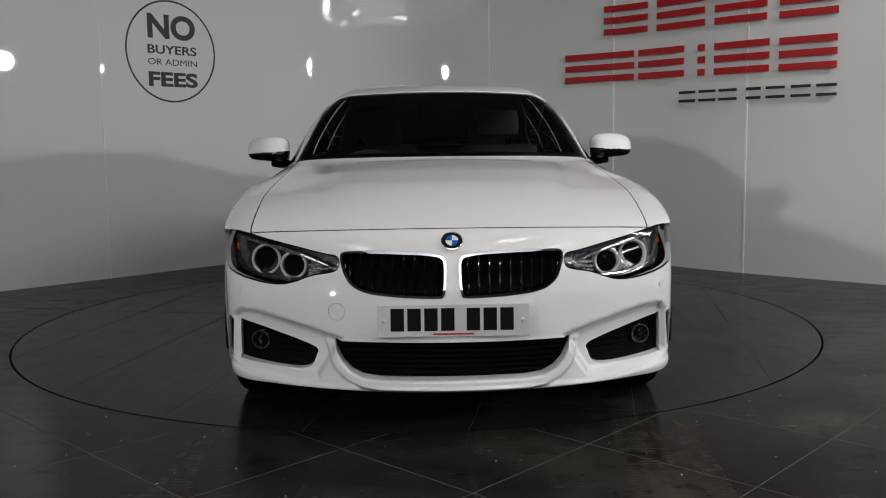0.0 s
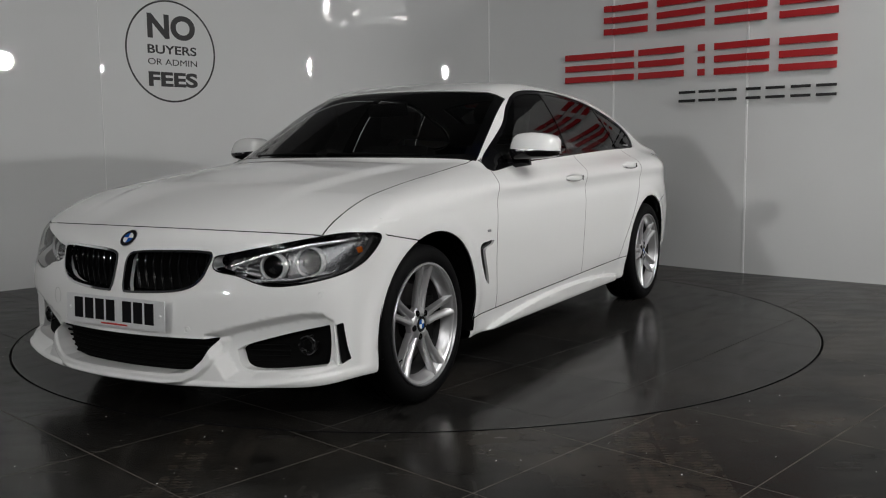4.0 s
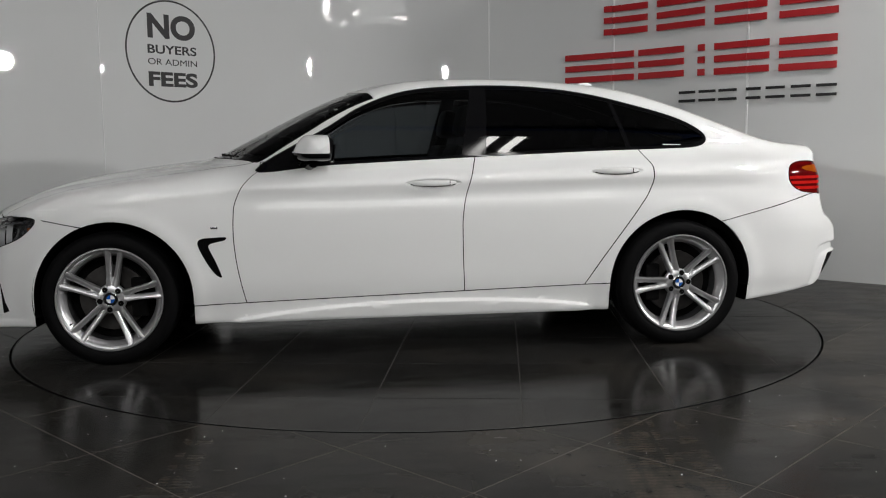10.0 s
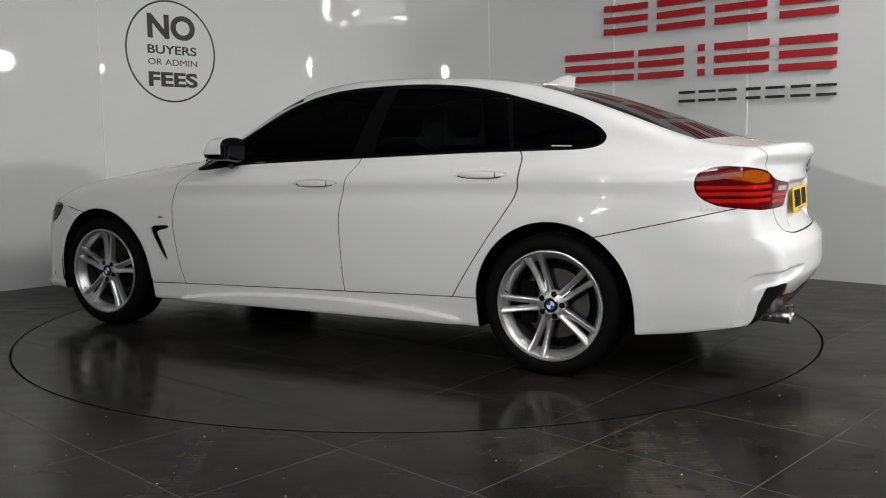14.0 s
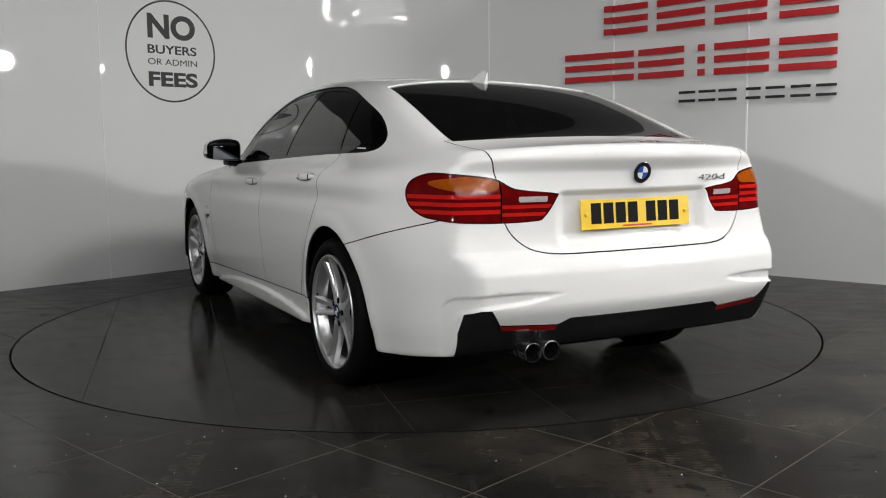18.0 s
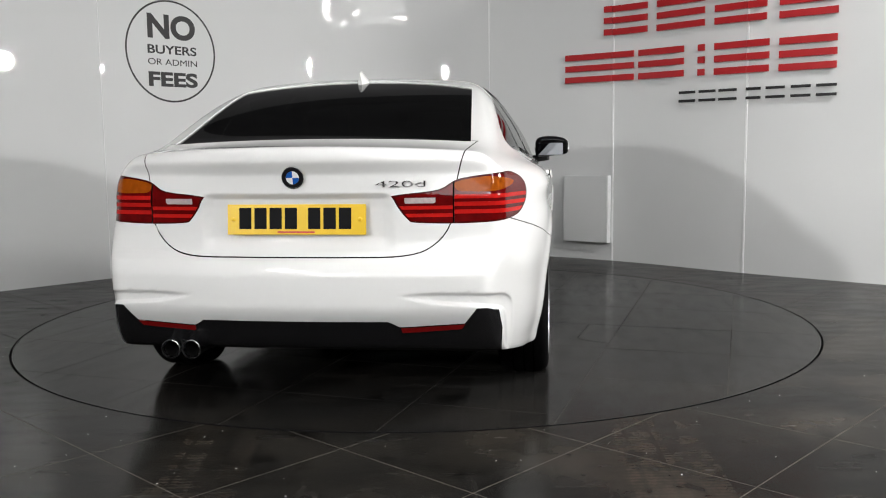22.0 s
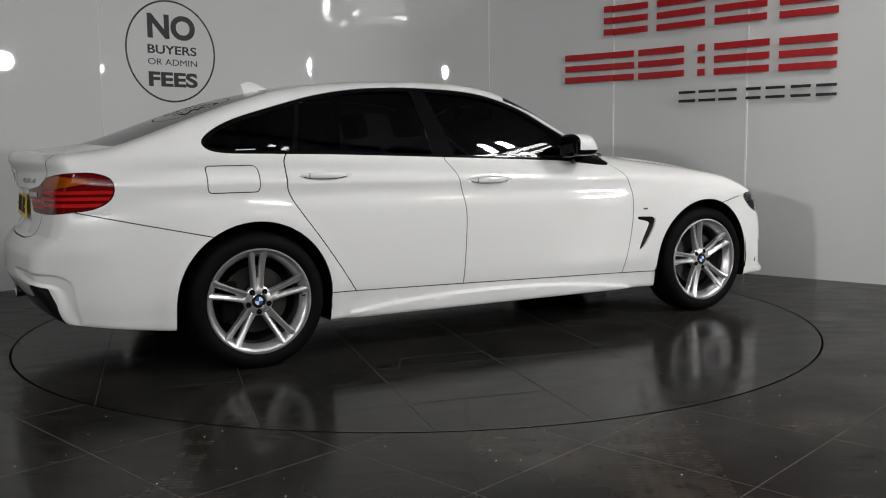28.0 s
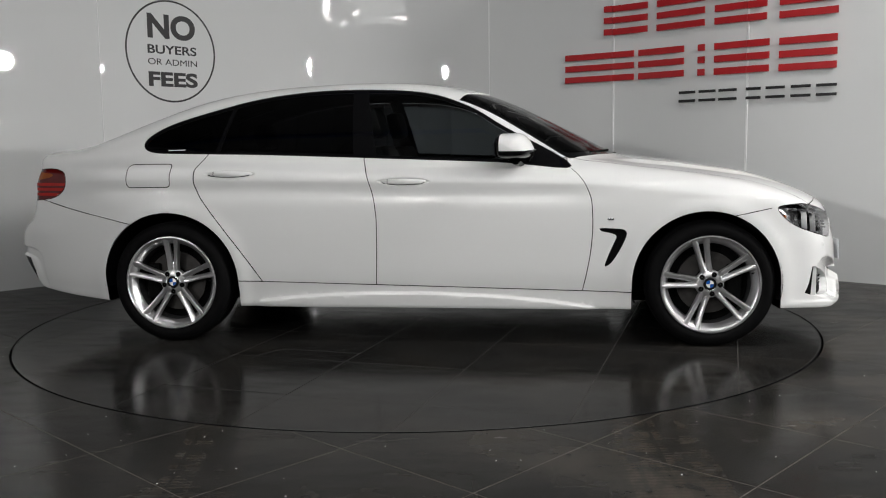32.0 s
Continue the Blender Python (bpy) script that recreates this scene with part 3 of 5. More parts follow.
def solid(x, y, z):
    """Negative inside the car's body."""
    y = np.abs(y)
    zb = z + 0.036 * np.clip(x, -1.6, 0.9)
    flare = 0.0
    for cx, cz, r in (ARCH_F, ARCH_R):
        d = np.hypot(x - cx, np.maximum(z - cz, 0) * 1.0)
        flare = flare + 0.010 * np.exp(-((d - r - 0.015) / 0.05) ** 2) * (z < 0.75)
    zc = 0.838 + 0.03 * step(0.6, -1.6, x)
    along = step(1.0, 0.6, x) * step(-2.0, -1.7, x)
    crease = (0.004 * np.exp(-((z - zc) / np.where(z < zc, 0.022, 0.05)) ** 2) - 0.0095 * np.exp(-((z - zc + 0.060) / 0.040) ** 2)) * along
    upright = 1 - 0.75 * step(1.50, 1.74, x) * step(0.62, 0.52, z)
    side = y - (half_width(x) + flank(np.where(z > 0.75, zb + 0.0, z)) * upright + flare + crease + 0.018 * step(-1.85, -2.15, x) * step(0.70, 0.56, z) - 0.026 * step(-1.7, -2.15, x) * step(0.66, 0.80, z))
    dome = 0.014 * step(0.48, 0.39, y - 0.10 * (1.9 - x)) * step(2.05, 1.7, x) * step(0.9, 1.1, x)
    top = z - (top_line(x) + dome - 0.075 * y * y)
    lower = smax(side, top, 0.10)
    front_bow = 0.40 * y * y * step(-0.4, 0.5, x)
    rear_bow = 0.16 * y * y * step(-0.8, -1.6, x)
    roof = z - (roof_line(x + front_bow - rear_bow) - 0.055 * y * y - (0.10 - 0.08 * step(-0.7, -1.3, x)) * y**4)
    taper = 0.10 * step(-1.0, -2.4, x) ** 1.2 + 0.03 * step(0.3, 1.0, x)
    glass_side = y - (0.795 - 0.60 * (np.maximum(z, 0.93) - 0.95) + 0.10 * np.sin(np.clip((z - 0.95) / 0.4, 0, 1) * np.pi) * 0.25 - taper)
    cabin = smax(roof, glass_side, 0.09 - 0.04 * step(-0.7, -1.3, x))
    f = smin(lower, cabin, 0.035 + 0.055 * step(-1.0, -1.6, x))
    recess = 0.022 * step(0.64, 0.70, z) * step(0.862, 0.834, z) * step(0.370, 0.315, y)
    back = (tail(z) + recess + tail_bow(z) * y * y) - x
    f = smax(f, back, 0.042)
    front = x - (nose(z) - 0.36 * y * y)
    f = smax(f, front, 0.07)
    return smax(f, sill_line(x) - z, 0.03)


def steepest(v):
    """The solid's gradient at points."""
    e = 0.003
    return np.stack([solid(v[:, 0] + dx, v[:, 1] + dy, v[:, 2] + dz) - solid(v[:, 0] - dx, v[:, 1] - dy, v[:, 2] - dz) for dx, dy, dz in ((e, 0, 0), (0, e, 0), (0, 0, e))], 1) / (2 * e)


class Skin:
    """Vertices with normals, and faces as tuples of indices."""

    def __init__(self, v, n, faces):
        self.v, self.n, self.faces = v, n, faces

    def refine(self, fn, rounds=1, margin=0.012):
        """Cut the faces that fn's zero line crosses into quarters."""
        for _ in range(rounds):
            val = fn(self.v[:, 0], self.v[:, 1], self.v[:, 2])
            sign = val < 0
            near = np.abs(val) < margin
            vs, ns, mids = list(self.v), list(self.n), {}

            def mid(a, b):
                k = (a, b) if a < b else (b, a)
                if k not in mids:
                    mids[k] = len(vs)
                    vs.append((vs[a] + vs[b]) / 2)
                    ns.append((ns[a] + ns[b]) / 2)
                return mids[k]
            out = []
            for f in self.faces:
                s = sum(bool(sign[i]) for i in f)
                if 0 < s < len(f) or near[f[0]] or near[f[2]]:
                    c = len(vs)
                    vs.append(sum(vs[i] for i in f) / len(f))
                    ns.append(sum(ns[i] for i in f) / len(f))
                    k = len(f)
                    ms = [mid(f[i], f[(i + 1) % k]) for i in range(k)]
                    out += [(f[i], ms[i], c, ms[i - 1]) for i in range(k)]
                else:
                    out.append(f)
            # neighbours of finer faces take the new points into their border
            fixed = []
            for f in out:
                g = []
                for k in range(len(f)):
                    a, b = f[k], f[(k + 1) % len(f)]
                    g.append(a)
                    m = mids.get((a, b) if a < b else (b, a))
                    if m is not None:
                        g.append(m)
                fixed.append(tuple(g))
            self.v, self.n, self.faces = np.array(vs), np.array(ns), fixed
        return self

    def sharpened(self, rounds=2, bend=0.985):
        """Finer faces where the skin bends, drawn onto the solid."""
        for _ in range(rounds):
            vs, ns, mids, out, old = list(self.v), list(self.n), {}, [], len(self.v)

            def mid(a, b):
                k = (a, b) if a < b else (b, a)
                if k not in mids:
                    mids[k] = len(vs)
                    vs.append((vs[a] + vs[b]) / 2)
                    ns.append(ns[a] + ns[b])
                return mids[k]
            fl = self.faces
            for f in fl:
                n0, n1 = self.n[f[0]], self.n[f[2]]
                n2, n3 = self.n[f[1]], self.n[f[-1]]
                if len(f) == 4 and min(n0 @ n1, n2 @ n3) < bend:
                    c = len(vs)
                    vs.append((vs[f[0]] + vs[f[1]] + vs[f[2]] + vs[f[3]]) / 4)
                    ns.append(n0)
                    ms = [mid(f[i], f[(i + 1) % 4]) for i in range(4)]
                    out += [(f[i], ms[i], c, ms[i - 1]) for i in range(4)]
                else:
                    out.append(f)
            # neighbours of finer faces take the new points into their border
            fixed = []
            for f in out:
                g = []
                for k in range(len(f)):
                    a, b = f[k], f[(k + 1) % len(f)]
                    g.append(a)
                    m = mids.get((a, b) if a < b else (b, a))
                    if m is not None:
                        g.append(m)
                fixed.append(tuple(g))
            v = np.array(vs)
            n = np.array(ns)
            new_v = v[old:]
            for _k in range(3):
                g = steepest(new_v)
                val = solid(new_v[:, 0], new_v[:, 1], new_v[:, 2])
                new_v = new_v - g * (val / np.maximum((g * g).sum(1), 1e-6))[:, None]
            new_v[np.abs(v[old:, 1]) < 1e-7, 1] = 0
            v[old:] = new_v
            g = steepest(new_v)
            n[old:] = g / np.maximum(np.linalg.norm(g, axis=1, keepdims=True), 1e-9)
            self.v, self.n, self.faces = v, n, fixed
        return self

    def sculpted(self, fn, shift, rounds=3):
        """Moves points by shift times fn, after finer faces along its slopes, and takes normals from the faces."""
        for _ in range(rounds):
            self.refine(lambda x, y, z: fn(x, y, z) - 0.5, 1, 0.0)
        for level in (0.06, 0.94):
            self.refine(lambda x, y, z: fn(x, y, z) - level, 1, 0.0)
        amount = fn(self.v[:, 0], self.v[:, 1], self.v[:, 2])
        v0 = self.v.copy()
        self.v = self.v + amount[:, None] * np.array(shift, float)[None, :]
        h = 0.003
        # the slope of the shift tilts the old normals
        grad = np.stack([fn(v0[:, 0] + dx, v0[:, 1] + dy, v0[:, 2] + dz) - fn(v0[:, 0] - dx, v0[:, 1] - dy, v0[:, 2] - dz) for dx, dy, dz in ((h, 0, 0), (0, h, 0), (0, 0, h))], 1) / (2 * h)
        n = self.n / np.maximum(np.linalg.norm(self.n, axis=1, keepdims=True), 1e-9)
        tang = grad - (grad * n).sum(1, keepdims=True) * n
        lift = (np.array(shift, float)[None, :] * n).sum(1, keepdims=True)
        self.n = n - tang * lift
        return self

    def split(self, fn, rounds=0):
        """The pieces where fn is negative and positive."""
        if rounds:
            self.refine(fn, rounds)
        val = fn(self.v[:, 0], self.v[:, 1], self.v[:, 2])
        val = np.where(np.abs(val) < 1e-9, 1e-9, val)
        neg = val < 0
        vs, ns, cuts = list(self.v), list(self.n), {}
        a_faces, b_faces = [], []
        for f in self.faces:
            s = [bool(neg[i]) for i in f]
            if all(s):
                a_faces.append(f)
            elif not any(s):
                b_faces.append(f)
            else:
                pa, pb = [], []
                for k in range(len(f)):
                    i, j = f[k], f[(k + 1) % len(f)]
                    (pa if s[k] else pb).append(i)
                    if neg[i] != neg[j]:
                        key = (i, j) if i < j else (j, i)
                        if key not in cuts:
                            t = val[i] / (val[i] - val[j])
                            cuts[key] = len(vs)
                            vs.append(self.v[i] * (1 - t) + self.v[j] * t)
                            ns.append(self.n[i] * (1 - t) + self.n[j] * t)
                        pa.append(cuts[key])
                        pb.append(cuts[key])
                if len(pa) > 2:
                    a_faces.append(tuple(pa))
                if len(pb) > 2:
                    b_faces.append(tuple(pb))
        vs, ns = np.array(vs), np.array(ns)
        return Skin(vs, ns, a_faces).packed(), Skin(vs, ns, b_faces).packed()

    def packed(self):
        used = sorted({i for f in self.faces for i in f})
        if not used:
            return Skin(np.zeros((0, 3)), np.zeros((0, 3)), [])
        at = {u: k for k, u in enumerate(used)}
        return Skin(self.v[used], self.n[used], [tuple(at[i] for i in f) for f in self.faces])

    def pushed(self, d):
        """Moved along the normals by d metres."""
        n = self.n / np.maximum(np.linalg.norm(self.n, axis=1, keepdims=True), 1e-9)
        return Skin(self.v + n * d, self.n.copy(), list(self.faces))

    def moved(self, dx=0.0, dy=0.0, dz=0.0):
        return Skin(self.v + np.array([dx, dy, dz]), self.n.copy(), list(self.faces))

    def plain(self):
        """Without the edge returns."""
        g = steepest(self.v)
        g /= np.maximum(np.linalg.norm(g, axis=1, keepdims=True), 1e-9)
        n = self.n / np.maximum(np.linalg.norm(self.n, axis=1, keepdims=True), 1e-9)
        good = (g * n).sum(1) > 0.8
        return Skin(self.v, self.n, [f for f in self.faces if all(good[i] for i in f)]).packed()

    def mirrored(self):
        k = np.array([1, -1, 1])
        return Skin(self.v * k, self.n * k, [tuple(reversed(f)) for f in self.faces])

    def both(self):
        """Joined with its mirror image."""
        m, n = self.mirrored(), len(self.v)
        return Skin(np.vstack([self.v, m.v]), np.vstack([self.n, m.n]), self.faces + [tuple(i + n for i in f) for f in m.faces])

    def plus(self, other):
        n = len(self.v)
        return Skin(np.vstack([self.v, other.v]), np.vstack([self.n, other.n]), self.faces + [tuple(i + n for i in f) for f in other.faces])

    def hem(self, fn, shift, within=0.004):
        """Adds an edge return along the border where fn is near zero, shifted inwards."""
        val = np.abs(fn(self.v[:, 0], self.v[:, 1], self.v[:, 2])) < within
        count = {}
        for f in self.faces:
            for k in range(len(f)):
                i, j = f[k], f[(k + 1) % len(f)]
                key = (min(i, j), max(i, j))
                count[key] = None if key in count else (i, j)
        edges = [e for e in count.values() if e and val[e[0]] and val[e[1]]]
        if not edges:
            return self
        vs, ns, faces = list(self.v), list(self.n), list(self.faces)
        sh = np.array(shift, float)
        for i, j in edges:
            d = self.v[j] - self.v[i]
            n = np.cross(d, sh)
            n = n / max(np.linalg.norm(n), 1e-9)
            base = len(vs)
            vs += [self.v[i], self.v[j], self.v[j] + sh, self.v[i] + sh]
            ns += [-n] * 4
            faces.append((base + 1, base, base + 3, base + 2))
        return Skin(np.array(vs), np.array(ns), faces)

    def link(self, name, mat, parent, label=""):
        n = self.n / np.maximum(np.linalg.norm(self.n, axis=1, keepdims=True), 1e-9)
        return mesh_object(name, self.v, self.faces, mat, parent, label, n) if self.faces else None


def cast_skin():
    """The left half of the body's skin, from rays off a spine."""
    x0, x1, zc = -1.75, 1.62, 0.62
    us = [(x1, a) for a in np.linspace(90, 0, 60)] + [(x, 0.0) for x in np.linspace(x1, x0, 170)[1:-1]] + [(x0, -a) for a in np.linspace(0, 90, 76)]
    phis = np.radians(np.linspace(0, 180, 128))
    org = np.array([[(x, 0, zc) for _ in phis] for x, _ in us])
    way = np.array([[(math.sin(radians(a)), math.cos(radians(a)) * math.sin(p), math.cos(radians(a)) * math.cos(p)) for p in phis] for _, a in us])
    lo, hi = np.zeros(org.shape[:2]), np.full(org.shape[:2], 1.6)
    grid = np.linspace(0, 1.6, 65)
    first = np.full(org.shape[:2], -1.0)
    for g in grid[::-1]:
        p = org + way * g
        inside = solid(p[..., 0], p[..., 1], p[..., 2]) < 0
        first = np.where(inside & (first < 0), g, first)
    lo, hi = np.maximum(first, 0), np.maximum(first, 0) + 0.025
    for _ in range(22):
        mid = (lo + hi) / 2
        p = org + way * mid[..., None]
        inside = solid(p[..., 0], p[..., 1], p[..., 2]) < 0
        lo, hi = np.where(inside, mid, lo), np.where(inside, hi, mid)
    v = (org + way * lo[..., None]).reshape(-1, 3)
    e = 0.004
    n = np.stack([solid(v[:, 0] + dx, v[:, 1] + dy, v[:, 2] + dz) - solid(v[:, 0] - dx, v[:, 1] - dy, v[:, 2] - dz) for dx, dy, dz in ((e, 0, 0), (0, e, 0), (0, 0, e))], 1)
    n /= np.maximum(np.linalg.norm(n, axis=1, keepdims=True), 1e-9)
    c = len(phis)
    v[np.abs(v[:, 1]) < 1e-6, 1] = 0
    faces = []
    for i in range(len(us) - 1):
        for j in range(c - 1):
            q = (i * c + j, i * c + j + 1, (i + 1) * c + j + 1, (i + 1) * c + j)
            if i == 0:
                q = (q[0], q[2], q[3])
            elif i == len(us) - 2:
                q = (q[0], q[1], q[3])
            faces.append(q)
    probe = faces[len(faces) // 2]
    a, b, d = v[probe[0]], v[probe[1]], v[probe[2]]
    if np.dot(np.cross(b - a, d - a), n[probe[0]]) < 0:
        faces = [tuple(reversed(f)) for f in faces]
    return Skin(v, n, faces).sharpened()


def surf_y(x, z):
    """The flank's y at x, z."""
    lo, hi = 0.3, 1.1
    for _ in range(30):
        mid = (lo + hi) / 2
        lo, hi = (mid, hi) if solid(np.array([x]), np.array([mid]), np.array([z]))[0] < 0 else (lo, mid)
    return lo


def surf_x(y, z, sign=1):
    """The nose's (or tail's) x at y, z."""
    lo, hi = 1.2 * sign, 2.6 * sign
    for _ in range(30):
        mid = (lo + hi) / 2
        lo, hi = (mid, hi) if solid(np.array([mid]), np.array([y]), np.array([z]))[0] < 0 else (lo, mid)
    return lo


def outline(points, round_by=0.0):
    """Signed distance to a closed outline in two coordinates."""
    p = np.array(points, float)

    def f(a, b):
        best, inside = np.full(np.shape(a), 1e9), np.zeros(np.shape(a), bool)
        for k in range(len(p)):
            (x0, y0), (x1, y1) = p[k], p[(k + 1) % len(p)]
            ex, ey = x1 - x0, y1 - y0
            t = np.clip(((a - x0) * ex + (b - y0) * ey) / (ex * ex + ey * ey), 0, 1)
            best = np.minimum(best, np.hypot(a - x0 - t * ex, b - y0 - t * ey))
            if ey:
                hit = ((y0 > b) != (y1 > b)) & (a < (b - y0) / ey * ex + x0)
                inside ^= hit
        return np.where(inside, -best, best) - round_by
    return f


def smooth_loop(points, per=6):
    """A closed smooth outline through points."""
    p = [Vector((*q, 0)) for q in points]
    n, out = len(p), []
    for k in range(n):
        a, b, c, d = p[k - 1], p[k], p[(k + 1) % n], p[(k + 2) % n]
        for j in range(per):
            t = j / per
            q = 0.5 * (2 * b + (c - a) * t + (2 * a - 5 * b + 4 * c - d) * t * t + (3 * b - a - 3 * c + d) * t**3)
            out.append((q.x, q.y))
    return out


GAP = 0.0023
seams = []


def cut(skin, fn, rounds=1):
    """Cuts along fn's zero line and leaves a shut line between the pieces."""
    a, rest = skin.split(lambda x, y, z: fn(x, y, z) + GAP, rounds)
    line, b = rest.split(lambda x, y, z: fn(x, y, z) - GAP)
    seams.append(line.pushed(-0.006))
    return a, b


car = thing("car", "white four-door coupe with silver five-spoke wheels on the turntable", "car")
body = cast_skin()


def arch(cx, cz, r):
    def f(x, y, z):
        return np.maximum(np.where(z > cz, np.hypot(x - cx, z - cz), np.abs(x - cx)) - r, 0.52 - np.abs(y))
    return f


arch_f, arch_r = arch(*ARCH_F), arch(*ARCH_R)
_, body = body.split(arch_f, 2)
_, body = body.split(arch_r, 2)
under, body = body.split(lambda x, y, z: z - sill_line(x) - 0.010, 1)
under.both().pushed(-0.004).link("underbody", M_MATT, car)

# side windows
DLO = outline(smooth_loop([(0.715, 0.918), (0.36, 1.128), (0.18, 1.235), (-0.05, 1.312), (-0.365, 1.337), (-0.68, 1.332), (-0.965, 1.296), (-1.25, 1.224), (-1.48, 1.150), (-1.60, 1.068), (-1.55, 1.010), (-1.30, 0.998), (-0.95, 0.990), (-0.36, 0.968), (0.33, 0.940)], 5))


def on_side(fn, low=0.45):
    return lambda x, y, z: np.maximum(fn(x, z), low - np.abs(y))


win_f = on_side(DLO)
dlo, body = body.split(win_f, 2)
body = body.hem(win_f, (0, -0.006, 0))
panes, trim = dlo.split(lambda x, y, z: DLO(x, z) + 0.017, 1)
pane_front, rest = panes.split(lambda x, y, z: -(x - (-0.30 - 0.22 * (z - 0.97))), 1)
post, rest = rest.split(lambda x, y, z: -(x - (-0.425 - 0.10 * (z - 0.97))), 1)
pane_rear, rest = rest.split(lambda x, y, z: -(x - (-1.165 + 0.27 * (z - 0.99))), 1)
bar_c, pane_quarter = rest.split(lambda x, y, z: -(x - (-1.188 + 0.27 * (z - 0.99))), 1)
sail, pane_front = pane_front.split(lambda x, y, z: 0.50 + 0.30 * (z - 0.94) - x, 1)
trim = trim.plus(post).plus(bar_c).plus(sail)

# windscreen and rear window
def screen_f(x, y, z):
    y = np.abs(y)
    return np.maximum(np.maximum(x - (0.985 - 0.52 * y * y), (0.245 - 0.35 * y * y) - x), np.maximum((y - (0.590 + (x - 0.06) * 0.215)) * 0.9, 0.95 - z))


def rear_f(x, y, z):
    y = np.abs(y)
    a = np.maximum(x - (-1.11 - 0.42 * y * y), (-2.075 + 0.25 * y * y) - x)
    return np.maximum(np.maximum(a, (y - (0.535 + (-1.1 - x) * 0.085)) * 0.9) , 1.04 - z)


screen, body = body.split(screen_f, 2)
rear_glass, body = body.split(rear_f, 2)
body = body.hem(screen_f, (0, 0, -0.007)).hem(rear_f, (0, 0, -0.007))

# lamps let into the body
HEAD = outline(smooth_loop([(-0.600, 0.706), (-0.70, 0.722), (-0.80, 0.716), (-1.02, 0.678), (-1.14, 0.654), (-1.186, 0.645), (-1.203, 0.620), (-1.193, 0.591), (-1.12, 0.574), (-1.06, 0.550), (-1.00, 0.539), (-0.90, 0.548), (-0.74, 0.585), (-0.650, 0.632)], 5))
TAIL = outline(smooth_loop([(-0.836, 0.853), (-0.850, 0.893), (-0.895, 0.918), (-0.98, 0.929), (-1.17, 0.908), (-1.25, 0.868), (-1.375, 0.850), (-1.385, 0.835), (-1.345, 0.765), (-1.31, 0.748), (-1.15, 0.745), (-0.96, 0.760), (-0.893, 0.778), (-0.850, 0.810)], 5))
R2 = math.sqrt(2)


def head_f(x, y, z):
    return np.maximum(HEAD((np.abs(y) - x) / R2, z), 1.4 - x)


def tail_f(x, y, z):
    return np.maximum(TAIL((np.abs(y) + x) / R2, z), x + 1.7)


head, body = body.split(head_f, 2)
body = body.hem(head_f, (-0.03, -0.015, 0))
tails, body = body.split(tail_f, 2)
body = body.hem(tail_f, (0.02, -0.012, 0))

# front openings
KIDNEY = outline(smooth_loop([(0.022, 0.575), (0.028, 0.638), (0.08, 0.655), (0.20, 0.661), (0.345, 0.662), (0.390, 0.650), (0.383, 0.600), (0.360, 0.555), (0.31, 0.525), (0.22, 0.511), (0.06, 0.504), (0.030, 0.515)], 5))
INTAKE = outline([(-0.5, 0.349), (0.412, 0.349), (0.402, 0.318), (0.382, 0.282), (0.352, 0.253), (0.312, 0.235), (0.25, 0.228), (-0.5, 0.225)], 0.004)
FOG = outline(smooth_loop([(0.778, 0.388), (0.755, 0.395), (0.62, 0.362), (0.490, 0.320), (0.484, 0.290), (0.512, 0.247), (0.60, 0.240), (0.765, 0.256), (0.778, 0.266)], 4))
SLIT = outline([(0.806, 0.398), (0.820, 0.405), (0.826, 0.275), (0.814, 0.262)], 0.004)


def facing(fn, x_min=1.7):
    return lambda x, y, z: np.maximum(fn(np.abs(y), z), x_min - x)


kid_f, intake_f, fog_f = facing(KIDNEY), facing(INTAKE), facing(FOG)
kidney, body = body.split(kid_f, 2)
intake, body = body.split(intake_f, 2)
fog, body = body.split(fog_f, 2)
slit_f = facing(SLIT)
slit, body = body.split(slit_f, 3)
body = body.hem(kid_f, (-0.05, 0, 0)).hem(intake_f, (-0.07, 0, 0)).hem(fog_f, (-0.075, 0, 0)).hem(slit_f, (-0.03, -0.01, 0))

# rear diffuser
DIFF = outline([(-0.5, 0.395), (0.345, 0.395), (0.385, 0.372), (0.62, 0.386), (0.665, 0.445), (0.70, 0.445), (0.735, 0.43), (0.745, 0.36), (0.735, 0.20), (0.6, 0.1), (-0.5, 0.1)], 0.003)


def diff_f(x, y, z):
    return np.maximum(DIFF(np.abs(y), z), x + 1.9)


diffuser, body = body.split(diff_f, 2)
body = body.hem(diff_f, (0.015, 0, 0))

# panels
def hood_f(x, y, z):
    y = np.abs(y)
    return np.maximum(np.maximum(x - (2.062 - 0.30 * y * y), (y - (0.735 - 0.02 * (1.8 - x))) * 0.9), (0.985 - 0.52 * y * y) - x)


cowl_f = lambda x, y, z: np.maximum(np.maximum(x - (1.03 - 0.50 * y * y), (0.985 - 0.52 * y * y) - x), np.abs(y) - 0.70)
hood, body = cut(body, lambda x, y, z: np.maximum(hood_f(x, y, z), 0.70 - z))
LID = outline(smooth_loop([(-0.5, 1.2), (0.66, 1.2), (0.615, 1.02), (0.585, 0.90), (0.565, 0.75), (0.50, 0.665), (0.40, 0.632), (0.2, 0.628), (0.0, 0.628), (-0.5, 0.628)], 4))
lid_f = lambda x, y, z: np.maximum(LID(np.abs(y), z), x + 2.04 - 0.2 * y * y)
lid, body = cut(body, lid_f)
sill_f = lambda x, y, z: np.maximum(z - (0.276 + (1.017 - x) * 0.0244), np.maximum(np.abs(x + 0.01) - 1.2, 0.5 - np.abs(y)))
skirt, body = cut(body, sill_f)
